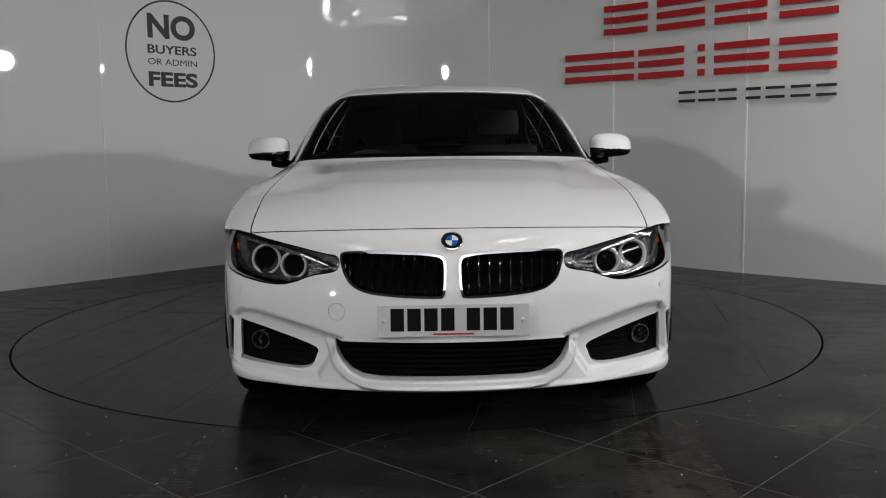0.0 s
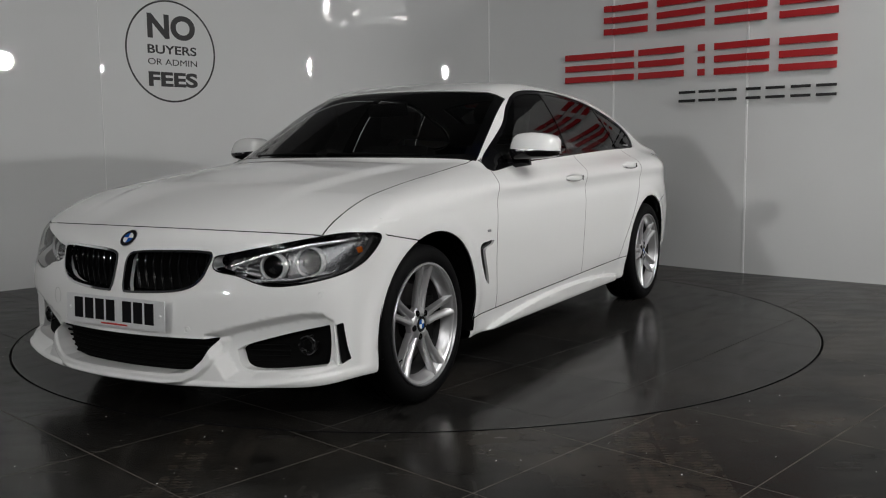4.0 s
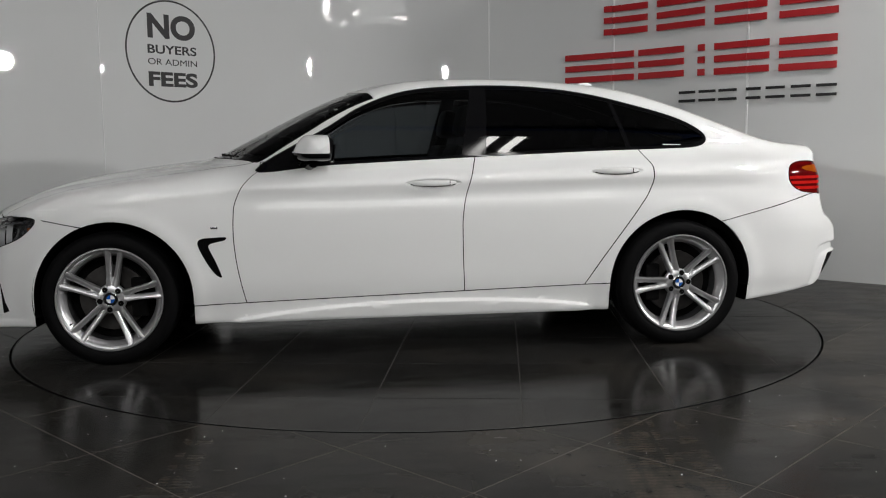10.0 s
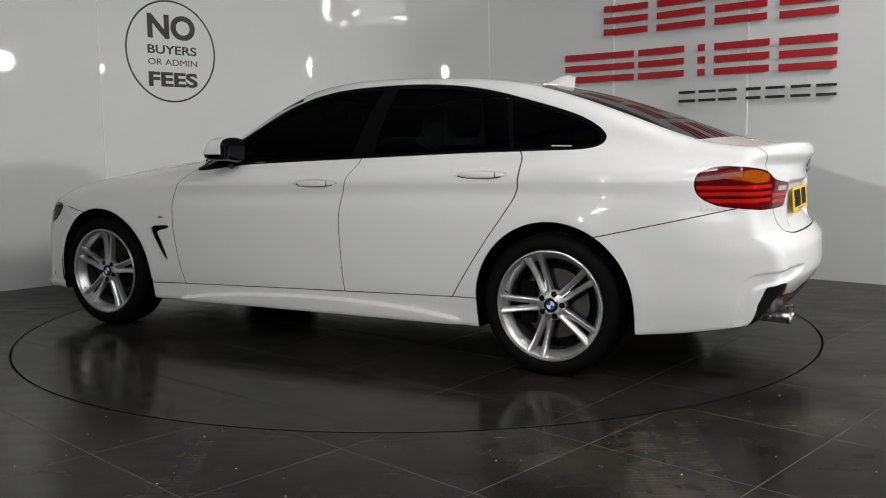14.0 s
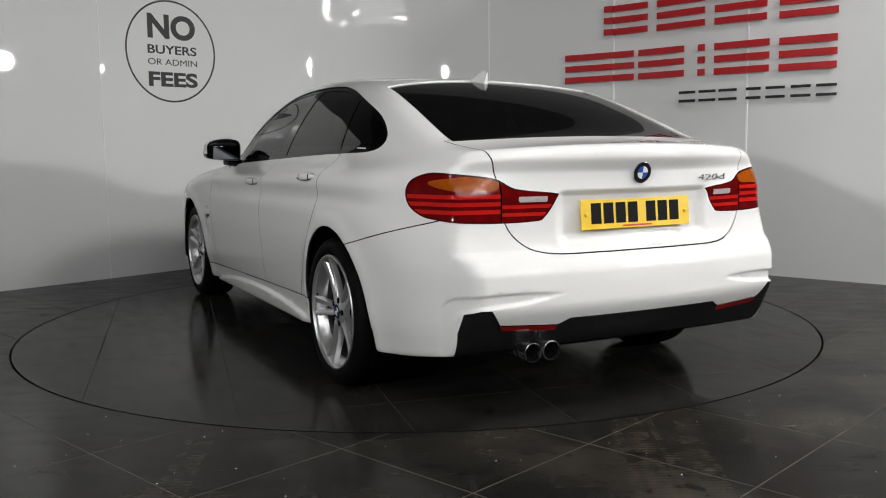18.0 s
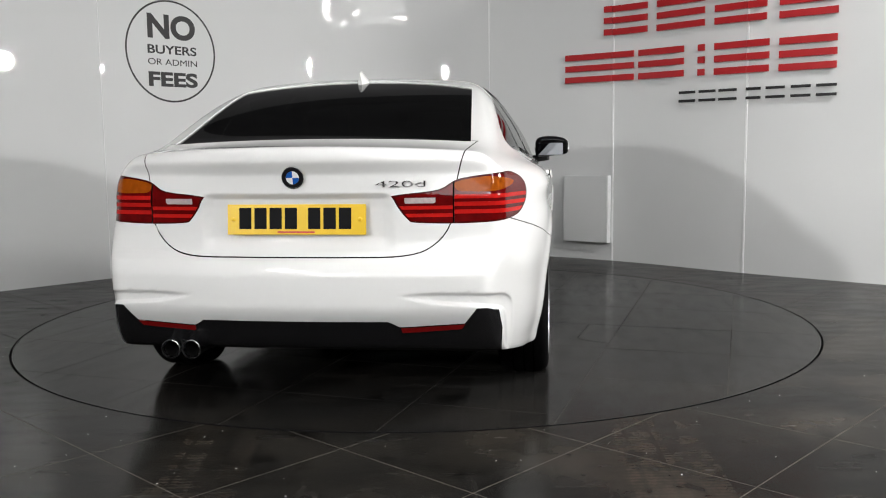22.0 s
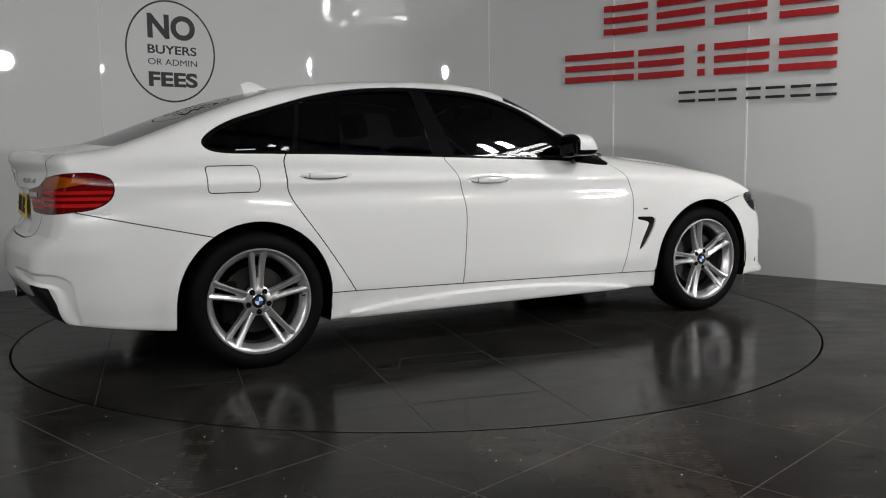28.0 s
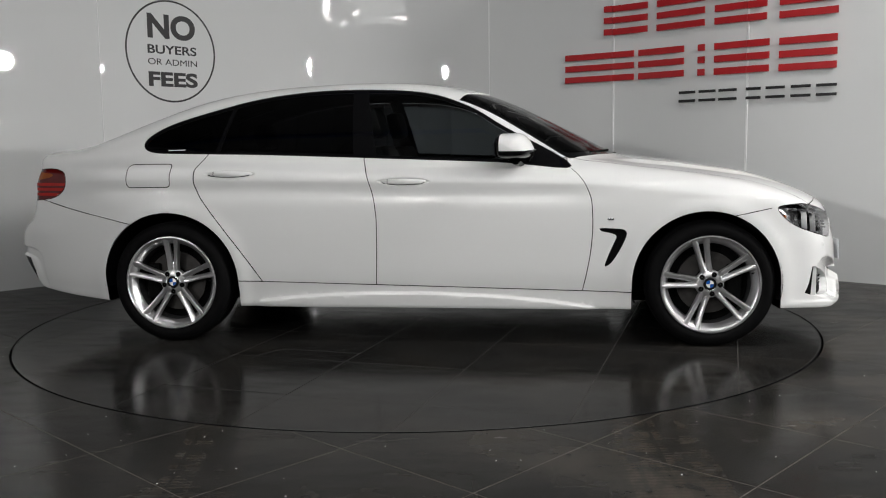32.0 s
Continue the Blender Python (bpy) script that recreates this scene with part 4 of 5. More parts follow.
seam_a = curve((0.27, 0.765), (0.40, 0.793), (0.51, 0.810), (0.62, 0.817), (0.733, 0.812), (0.83, 0.778), (0.884, 0.735), (0.92, 0.69))
seam_b = curve((0.28, -0.300), (0.50, -0.291), (0.64, -0.289), (0.722, -0.296), (0.85, -0.328), (0.96, -0.366))
seam_c = curve((0.30, -0.895), (0.45, -0.995), (0.604, -1.105), (0.72, -1.19), (0.794, -1.238), (0.85, -1.257), (0.903, -1.258), (0.96, -1.240), (1.0, -1.215))
doors_f = lambda x, y, z: np.maximum(np.maximum(x - seam_a(z), (seam_c(z) - x) * 0.75), np.maximum(np.maximum(0.6 - np.abs(y), z - 1.02), DLO(x, z) * 0 + z - (1.0 - 0.036 * (x + 0.5))))
doors, body = cut(body, doors_f)
door_front, door_rear = cut(doors, lambda x, y, z: seam_b(z) - x)
bump_r_f = lambda x, y, z: np.maximum(x + 1.2, z - np.minimum(0.655 + 0.225 * (-1.72 - x), 0.762))
bumper_rear, body = cut(body, bump_r_f)
bump_f_f = lambda x, y, z: np.maximum(1.3 - x, z - (0.704 + 0.20 * (np.minimum(x, 1.70) - 1.70) + step(1.695, 1.735, x)))
bumper_front, body = cut(body, bump_f_f)
cowl, body = body.split(cowl_f, 1)
fender, body = body.split(lambda x, y, z: np.maximum(0.60 - x, (z - 1.0) * 1.0), 1)
roof_skin, quarter = body.split(lambda x, y, z: 1.07 + 0.0 * x - z, 1)

# sculpted bumpers and skirts
INSET = outline([(0.390, 0.362), (0.515, 0.398), (0.62, 0.423), (0.71, 0.441), (0.775, 0.441), (0.800, 0.415), (0.803, 0.262), (0.775, 0.248), (0.55, 0.214), (0.475, 0.218), (0.430, 0.285)])
bumper_front.sculpted(lambda x, y, z: step(0.010, -0.020, INSET(np.abs(y), z)) * step(1.72, 1.80, x), (-0.046, 0, 0), 3)
bumper_front.sculpted(lambda x, y, z: step(-0.004, 0.006, INTAKE(np.abs(y), z)) * step(0.040, 0.026, INTAKE(np.abs(y), z)) * step(0.361, 0.339, z) * step(1.75, 1.85, x), (0.014, 0, 0), 2)
bumper_front.sculpted(lambda x, y, z: step(0.207, 0.190, z - 0.035 * step(0.5, 0.85, np.abs(y))) * step(1.75, 1.85, x), (0.016, 0, 0), 2)
FOLD = outline(smooth_loop([(0.772, 0.28), (0.782, 0.40), (0.772, 0.470), (0.71, 0.497), (0.52, 0.503), (0.38, 0.494), (0.52, 0.466), (0.66, 0.455), (0.725, 0.442), (0.752, 0.405), (0.756, 0.28)], 5))
bumper_rear.sculpted(lambda x, y, z: step(0.004, -0.010, FOLD(np.abs(y), z)) * step(0.36, 0.55, np.abs(y)) * step(-1.95, -2.05, x), (0.018, 0, 0), 3)


def skirt_bulge(x, y, z):
    t = np.clip((x + 0.05) / 0.92, -1, 1)
    ridge = 0.193 + 0.070 * np.clip(1 - t**2, 0, 1) ** 0.8 - 0.012 * t
    return step(ridge + 0.010, ridge - 0.006, z) * step(1.0, 0.9, np.abs(t))


skirt.sculpted(skirt_bulge, (0, 0.024, 0), 2)
cup_front = outline(smooth_loop([(-0.010, 0.846), (-0.06, 0.862), (-0.145, 0.868), (-0.23, 0.862), (-0.282, 0.848), (-0.23, 0.832), (-0.145, 0.826), (-0.06, 0.832)], 4))
cup_rear = outline(smooth_loop([(-0.930, 0.893), (-0.98, 0.908), (-1.066, 0.914), (-1.15, 0.909), (-1.202, 0.895), (-1.15, 0.879), (-1.066, 0.873), (-0.98, 0.878)], 4))
door_front = door_front.sculpted(lambda x, y, z: step(0.004, -0.012, cup_front(x, z)), (0, -0.018, 0), 2)
door_rear = door_rear.sculpted(lambda x, y, z: step(0.004, -0.012, cup_rear(x, z)), (0, -0.018, 0), 2)
pillar_a, quarter = quarter.split(lambda x, y, z: -0.2 - x)
VENT = outline(smooth_loop([(0.852, 0.606), (0.92, 0.605), (0.966, 0.601), (0.985, 0.585), (0.981, 0.556), (0.956, 0.500), (0.920, 0.440), (0.892, 0.414), (0.878, 0.417), (0.900, 0.480), (0.925, 0.537), (0.935, 0.563), (0.924, 0.575), (0.895, 0.583), (0.862, 0.590)], 4))
vent_f = on_side(VENT, 0.6)
vent, fender = fender.split(vent_f, 2)
fender = fender.hem(vent_f, (0, -0.015, 0))
FILLER = outline([(-1.605, 0.848), (-1.410, 0.848), (-1.410, 0.925), (-1.605, 0.925)], 0.022)
quarter_left = quarter
left_seams = list(seams)
seams.clear()
filler, quarter_right = cut(quarter, on_side(FILLER, 0.5))
filler_seam = seams[0]

for ob_name, skin in (("hood", hood), ("tailgate", lid), ("roof", roof_skin), ("front_bumper", bumper_front), ("rear_bumper", bumper_rear)):
    skin.both().link(ob_name, M_PAINT, car)
for ob_name, skin in (("fender", fender), ("pillar", pillar_a), ("front_door", door_front), ("rear_door", door_rear), ("side_skirt", skirt)):
    for s in (skin, skin.mirrored()):
        s.link(ob_name, M_PAINT, car)
quarter_left.link("quarter_panel", M_PAINT, car)
quarter_right.mirrored().link("quarter_panel", M_PAINT, car)
filler.mirrored().link("filler_flap", M_PAINT, car)
filler_seam.mirrored().link("shut_line", M_MATT, car)
for s in left_seams:
    for half in (s, s.mirrored()):
        half.link("shut_line", M_MATT, car)
for s in (vent, vent.mirrored()):
    s.moved(0, -0.012 * float(np.sign(s.v[:, 1].mean())), 0).link("fender_vent", M_TRIM, car, "black hook-shaped vent")
for skin in (door_front, door_rear, quarter, fender, pillar_a):
    for s in (skin.plain().pushed(-0.010), skin.plain().pushed(-0.010).mirrored()):
        s.link("lining", M_CABIN, car)
for skin in (hood, lid):
    skin.plain().both().pushed(-0.02).link("lining", M_MATT, car)
roof_skin.plain().both().pushed(-0.012).link("headliner", M_HEADLINER, car, "grey cloth headliner")
cowl.both().pushed(-0.01).link("cowl", M_BLACK, car, "black plastic cowl")
REFL = outline([(0.392, 0.352), (0.605, 0.366), (0.618, 0.384), (0.388, 0.370)], 0.001)
refl, diffuser = diffuser.split(lambda x, y, z: REFL(np.abs(y), z), 2)
diffuser.both().pushed(-0.004).link("diffuser", M_BLACK, car, "dark grey rear diffuser")
for s in (refl, refl.mirrored()):
    s.link("rear_reflector", M_REFLECTOR, car, "slim red reflector")
for pane_skin, edge_fn, pane_name, pane_mat, wide in ((screen, screen_f, "windscreen", M_SCREEN, 0.042), (rear_glass, rear_f, "rear_window", M_PRIVACY, 0.035)):
    pane = pane_skin.both().pushed(-0.006).link(pane_name, pane_mat, car)
    frit = pane_skin.split(lambda x, y, z: -(edge_fn(x, y, z) + wide), 1)[0]
    frit.both().pushed(-0.009).link("black_border", M_INK, pane, "printed black glass border")
for side in (0, 1):
    flip = (lambda s: s.mirrored()) if side else (lambda s: s)
    flip(trim.pushed(-0.005)).link("window_trim", M_TRIM, car, "gloss black window surround")
    flip(pane_front.pushed(-0.008)).link("door_window", M_PANE, car)
    flip(pane_rear.pushed(-0.008)).link("door_window", M_PRIVACY, car)
    flip(pane_quarter.pushed(-0.008)).link("quarter_window", M_PRIVACY, car)

# wheel wells
for cx, cz, r in (ARCH_F, ARCH_R):
    for sy in (1, -1):
        wb = bmesh.new()
        arc = [radians(a) for a in np.linspace(-22, 202, 40)]
        rows = [[wb.verts.new((cx + (r + 0.006) * math.cos(a), sy * y, max((0.245 if math.cos(a) > 0 else 0.225) if cx > 0 else (0.235 if math.cos(a) > 0 else 0.295), cz + (r + 0.006) * math.sin(a)))) for a in arc] for y in (0.50, 0.70, 0.875)]
        for k in range(2):
            for j in range(len(arc) - 1):
                wb.faces.new((rows[k][j], rows[k][j + 1], rows[k + 1][j + 1], rows[k + 1][j]))
        wb.faces.new(rows[0])
        part("wheel_well", wb, M_MATT, car, smooth=True)

# wheels
TYRE = [(0.246, -0.014), (0.253, -0.007), (0.268, 0.0), (0.285, -0.001), (0.300, -0.006), (0.312, -0.016), (0.319, -0.030), (0.321, -0.060), (0.314, -0.062), (0.314, -0.069), (0.322, -0.071), (0.322, -0.100), (0.315, -0.102), (0.315, -0.110), (0.322, -0.112), (0.322, -0.148), (0.314, -0.150), (0.314, -0.157), (0.321, -0.159), (0.318, -0.192), (0.305, -0.212), (0.27, -0.222), (0.246, -0.212)]
RIM = [(0.246, -0.016), (0.2490, -0.006), (0.2465, -0.0015), (0.2415, -0.0010), (0.2385, -0.005), (0.2372, -0.013), (0.230, -0.0165), (0.2245, -0.021), (0.216, -0.040), (0.210, -0.046), (0.206, -0.060)]
BARREL = [(0.206, -0.060), (0.203, -0.090), (0.203, -0.130), (0.216, -0.20), (0.246, -0.212)]


def roundel(parent, m, r):
    """A round badge: chrome edge, black ring, blue and white quarters."""
    b = part("badge", turned([(0.001, 0.0), (r, 0.0), (r, 0.004), (r * 0.94, 0.005), (r * 0.90, 0.0045), (0.001, 0.0045)], 40, m), M_CHROME, parent, "round badge with blue and white quarters")
    part("badge_ring", turned([(r * 0.60, 0.004), (r * 0.60, 0.0056), (r * 0.91, 0.0056), (r * 0.91, 0.004)], 40, m), M_INK, b)
    for k in range(4):
        qb = bmesh.new()
        pts = [(0.0, 0.0)] + [(r * 0.585 * math.cos(radians(90 * k + a)), r * 0.585 * math.sin(radians(90 * k + a))) for a in np.linspace(0, 90, 8)]
        slab(pts, 0.0014, m @ Matrix.Translation((0, 0, 0.0044)), qb)
        part("badge_quarter", qb, M_BLUE if k % 2 else M_WHITE, b)
    return b


def spoke_bar(side):
    """One bar of a double spoke, lofted from the hub to the rim along +y; its face falls towards the slot."""
    bm = bmesh.new()
    rings = []
    for t in np.linspace(0, 1, 15):
        r = 0.034 + t * 0.203
        c = side * (0.0125 + 0.0085 * t + 0.0095 * t * t)
        w = 0.0142 + 0.0004 * t - 0.0016 * math.sin(t * math.pi) + 0.0020 * max(0, t - 0.75) * 4
        z = -0.030 + 0.021 * t - 0.008 * math.sin(t * math.pi)
        d = 0.034 - 0.010 * t
        fall = 0.0075 * min(1, 2.5 * t)
        prof = [(w * 1.12, -d), (w, -0.006), (w * 0.86, -0.0012), (w * 0.45, 0.0), (-w * 0.25, -0.0015 - fall * 0.25), (-w * 0.85, -0.002 - fall), (-w, -0.007 - fall), (-w * 1.05, -d)]
        prof = [(side * x, h) for x, h in prof]
        if side < 0:
            prof.reverse()
        rings.append([bm.verts.new((c + x, r, z + h)) for x, h in prof])
    for p, q in zip(rings, rings[1:]):
        for j in range(len(p) - 1):
            bm.faces.new((p[j], p[j + 1], q[j + 1], q[j]))
        bm.faces.new((p[-1], p[0], q[0], q[-1]))
    bm.faces.new(list(reversed(rings[0])))
    bm.faces.new(rings[-1])
    return bm


def spoke_root():
    """The flared foot that ties a pair of bars into the hub."""
    bm = bmesh.new()
    rings = []
    for t in np.linspace(0, 1, 10):
        r = 0.040 + 0.066 * t
        w = 0.0125 + 0.034 * (1 - t) ** 2.2
        z = -0.0345 - 0.013 * t
        rings.append([bm.verts.new((x * w, r, z - 0.012 * abs(x) ** 2.5)) for x in np.linspace(-1, 1, 9)] + [bm.verts.new((x * w, r, -0.062)) for x in (1, -1)])
    for p, q in zip(rings, rings[1:]):
        for j in range(len(p)):
            bm.faces.new((p[j], p[(j + 1) % len(p)], q[(j + 1) % len(p)], q[j]))
    bm.faces.new(list(reversed(rings[0])))
    bm.faces.new(rings[-1])
    return bm


def wheel_at(x, y, z, phase):
    out = 1 if y > 0 else -1
    m = pose(x, y, z, -90 if out > 0 else 90, 0, 0)
    hub = part("wheel", turned(RIM, 72), M_RIM, car, "silver five double-spoke alloy wheel", True, 30)
    hub.matrix_local = m @ pose(0, 0, 0, 0, 0, phase)
    part("barrel", turned(BARREL, 60), M_RIM_DARK, hub, smooth=True)
    part("tyre", turned(TYRE, 72, closed=True), M_RUBBER, hub, "black rubber tyre", True, 30)
    part("hub_plate", turned([(0.001, -0.036), (0.036, -0.036), (0.040, -0.029), (0.060, -0.031), (0.069, -0.037), (0.072, -0.06), (0.001, -0.06)], 40), M_RIM, hub, smooth=True)
    for k in range(5):
        for s in (-1, 1):
            sp = part("spoke", spoke_bar(s), M_RIM, hub, smooth=True, angle=50)
            sp.matrix_local = pose(0, 0, 0, 0, 0, 72 * k)
        web = part("spoke_web", spoke_root(), M_RIM, hub, smooth=True, angle=50)
        web.matrix_local = pose(0, 0, 0, 0, 0, 72 * k)
        a = radians(72 * k + 36 + 90)
        part("bolt", turned([(0.001, -0.030), (0.006, -0.030), (0.0085, -0.034), (0.0085, -0.05)], 10, pose(0.051 * math.cos(a), 0.051 * math.sin(a), -0.003)), M_RIM_DARK, hub)
        # flat black disc paints the shade inside the bolt hole
        part("bolt_hole_shade", turned([(0.001, -0.0292), (0.0128, -0.0290), (0.0138, -0.0306), (0.0138, -0.05)], 16, pose(0.051 * math.cos(a), 0.051 * math.sin(a), 0.0)), M_MATT, hub)
    roundel(hub, pose(0, 0, -0.033, 0, 0, -phase), 0.033)
    part("brake_disc", turned([(0.07, -0.095), (0.158, -0.095), (0.158, -0.12), (0.07, -0.12)], 48, closed=True), M_DISC, hub)
    part("wheel_back", turned([(0.001, -0.13), (0.202, -0.125), (0.202, -0.135), (0.001, -0.135)], 40), M_MATT, hub)
    cb = part("caliper", box(0.075, 0.19, 0.05, pose(-0.125 * out * (1 if x > 0 else -1), 0, -0.09), 0.012), M_MATT, hub)
    cb.matrix_local = pose(0, 0, 0, 0, 0, -phase)
    part("valve", tube([(0.222, 0.01, -0.02), (0.205, 0.01, -0.012)], 0.003, 6), M_INK, hub)
    return hub


for x, y, ph in ((1.405, 0.872, 29), (1.405, -0.872, 13), (-1.405, 0.908, -16), (-1.405, -0.908, 0)):
    wheel_at(x, y, 0.318, ph)

# number plates: characters as plain bars
def plate(m, mat, label):
    p = part("number_plate", box(0.52, 0.111, 0.004, m, 0.001), mat, car, label)
    x = -0.215
    for k in range(7):
        if k == 4:
            x += 0.030
        part("bar", box(0.046, 0.078, 0.0016, m @ pose(x + 0.023, 0.004, 0.0024)), M_INK, p)
        x += 0.0575
    part("bar", box(0.14, 0.006, 0.0012, m @ pose(0.0, -0.046, 0.0024)), M_RED_INK, p)
    for sx in (-0.238, 0.238):
        part("screw_cap", turned([(0.008, 0.0), (0.007, 0.004), (0.003, 0.006), (0.0005, 0.0062)], 12, m @ pose(sx, 0, 0.002)), mat, p)


def facing_pose(x, y, z, yaw, pitch):
    """x to the viewer's right, y up, z towards the viewer; yaw 0 looks out of the car's nose."""
    return pose(x, y, z, 0, 0, yaw) @ pose(0, 0, 0, 0, -pitch, 0) @ Matrix(((0, 0, 1, 0), (1, 0, 0, 0), (0, 1, 0, 0), (0, 0, 0, 1)))


plate(facing_pose(2.199, 0, 0.431, 0, 2), M_PLATE_W, "white front plate with plain black bars")
plate(facing_pose(-2.325, 0, 0.763, 180, 5), M_PLATE_Y, "yellow rear plate with plain black bars")
roundel(car, facing_pose(surf_x(0, 0.694) - 0.002, 0, 0.694, 0, 42), 0.038)
roundel(car, facing_pose(surf_x(0, 0.919, -1) - 0.008, 0, 0.917, 180, -12), 0.041)
lettering("420d", 0.033, 0.002, facing_pose(surf_x(0.385, 0.89, -1) - 0.005, -0.385, 0.879, 180 + 13, -4), M_SILVER, car, "model_lettering", 0.182, bold=-0.0004)

# kidney grille
k_frame, k_in = kidney.split(lambda x, y, z: -(KIDNEY(np.abs(y), z) + 0.008), 1)
for side in (0, 1):
    flip = (lambda s: s.mirrored()) if side else (lambda s: s)
    sg = -1 if side else 1
    fr_sk = k_frame.hem(lambda x, y, z: KIDNEY(np.abs(y), z) + 0.008, (-0.03, 0, 0)).moved(0.003, 0, 0)
    g = flip(fr_sk).link("kidney_grille", M_CHROME, car, "chrome grille frame with black upright slats")
    flip(k_in.moved(-0.055, 0, 0)).link("grille_back", M_MATT, g)
    for k in range(9):
        y = 0.056 + 0.0375 * k
        ztop, zbot = 0.656 - 0.006 * (k > 7), 0.510 + max(0, y - 0.22) * 0.30
        xs = 2.150 - 0.36 * y * y - 0.026
        pts = [(xs - 0.012 + 0.016 * math.sin(math.pi * (0.15 + 0.6 * u)) - 0.045 * max(0, u - 0.6) ** 1.5, sg * y, zbot + (ztop - zbot) * u) for u in np.linspace(0, 1, 9)]
        sb = tube(pts, 0.0055, 8)
        part("slat", sb, M_TRIM, g, smooth=True)

# lower intake and fog lamps
ig = intake.both().moved(-0.065, 0, 0).link("lower_intake", M_MATT, car, "black lower air intake with slats")
for k in range(6):
    z = 0.243 + 0.0185 * k
    w = 0.31 + 0.085 * k / 5
    pts = [(2.160 - 0.36 * y * y, y, z) for y in np.linspace(-w, w, 21)]
    part("slat", tube(pts, 0.0045, 6), M_MATT, ig)
for half in (slit, slit.mirrored()):
    half.moved(-0.025, 0, 0).link("air_slot", M_MATT, car, "narrow black air slot")
for sy in (1, -1):
    fsk = fog if sy > 0 else fog.mirrored()
    fg = fsk.moved(-0.085, 0, 0).link("fog_recess", M_MATT, car, "black fog lamp recess")
    for k in range(4):
        part("slat", tube([(surf_x(y, 0.30) - 0.078, sy * y, 0.262 + 0.020 * k) for y in np.linspace(0.50, 0.64, 6)], 0.004, 6), M_MATT, fg)
    fm = facing_pose(surf_x(0.70, 0.325) - 0.068, sy * 0.70, 0.325, sy * 14, 0)
    lamp = part("fog_lamp", turned([(0.033, -0.03), (0.035, 0.006), (0.032, 0.009), (0.029, 0.004), (0.020, -0.015), (0.001, -0.018)], 32, fm), M_BUCKET, fg, "round clear fog lamp")
    part("lens", turned([(0.030, 0.005), (0.024, 0.011), (0.013, 0.015), (0.001, 0.016)], 32, fm), M_LENS, lamp)

# headlights
for sy in (1, -1):
    sk = head if sy > 0 else head.mirrored()
    hl = sk.pushed(-0.002).link("headlight", M_LENS, car, "clear headlight with two ringed lamps")
    hl.visible_shadow = False
    sk.pushed(-0.006).split(lambda x, y, z: -(head_f(x, y, z) + 0.006), 1)[0].link("bezel", M_TRIM, hl)
    sk.moved(-0.085, -0.03 * sy, 0).link("bucket", M_BUCKET, hl)
    for x, y, z, r in ((1.900, 0.680, 0.616, 0.056), (1.972, 0.570, 0.601, 0.050)):
        m = facing_pose(x, sy * y, z, sy * 12, 4)
        part("lamp_ring", turned([(r, -0.02), (r + 0.001, 0.004), (r - 0.003, 0.007), (r - 0.008, 0.005), (r - 0.009, -0.004)], 40, m), M_RING, hl, "pale light ring")
        part("reflector", turned([(r - 0.012, 0.0), (r - 0.016, -0.02), (r - 0.026, -0.05)], 40, m), M_BUCKET, hl)
        part("projector", turned([(r - 0.012, -0.034), (r - 0.014, -0.012), (r - 0.026, -0.002), (0.001, 0.003)], 32, m), M_TRIM, hl)
    part("silver_bar", tube([(1.70, sy * 0.815, 0.694), (1.80, sy * 0.775, 0.690), (1.91, sy * 0.68, 0.676), (2.00, sy * 0.54, 0.642), (2.045, sy * 0.44, 0.606)], [0.005, 0.007, 0.008, 0.006, 0.004], 8), M_SILVER, hl)
    part("amber_reflector", box(0.034, 0.010, 0.022, pose(1.772, sy * 0.800, 0.652, 0, 12, -sy * 55), 0.004), M_AMBER, hl)
    for k in range(3):
        part("fin", box(0.012, 0.070, 0.008, pose(2.035 - 0.004 * k, sy * 0.475, 0.577 + 0.015 * k, 0, 0, -sy * 20), 0.002), M_SILVER, hl)
    part("lower_bezel", tube([(1.76, sy * 0.80, 0.612), (1.86, sy * 0.745, 0.578), (1.95, sy * 0.64, 0.556), (2.02, sy * 0.53, 0.554), (2.05, sy * 0.45, 0.57)], 0.007, 8), M_SILVER, hl)

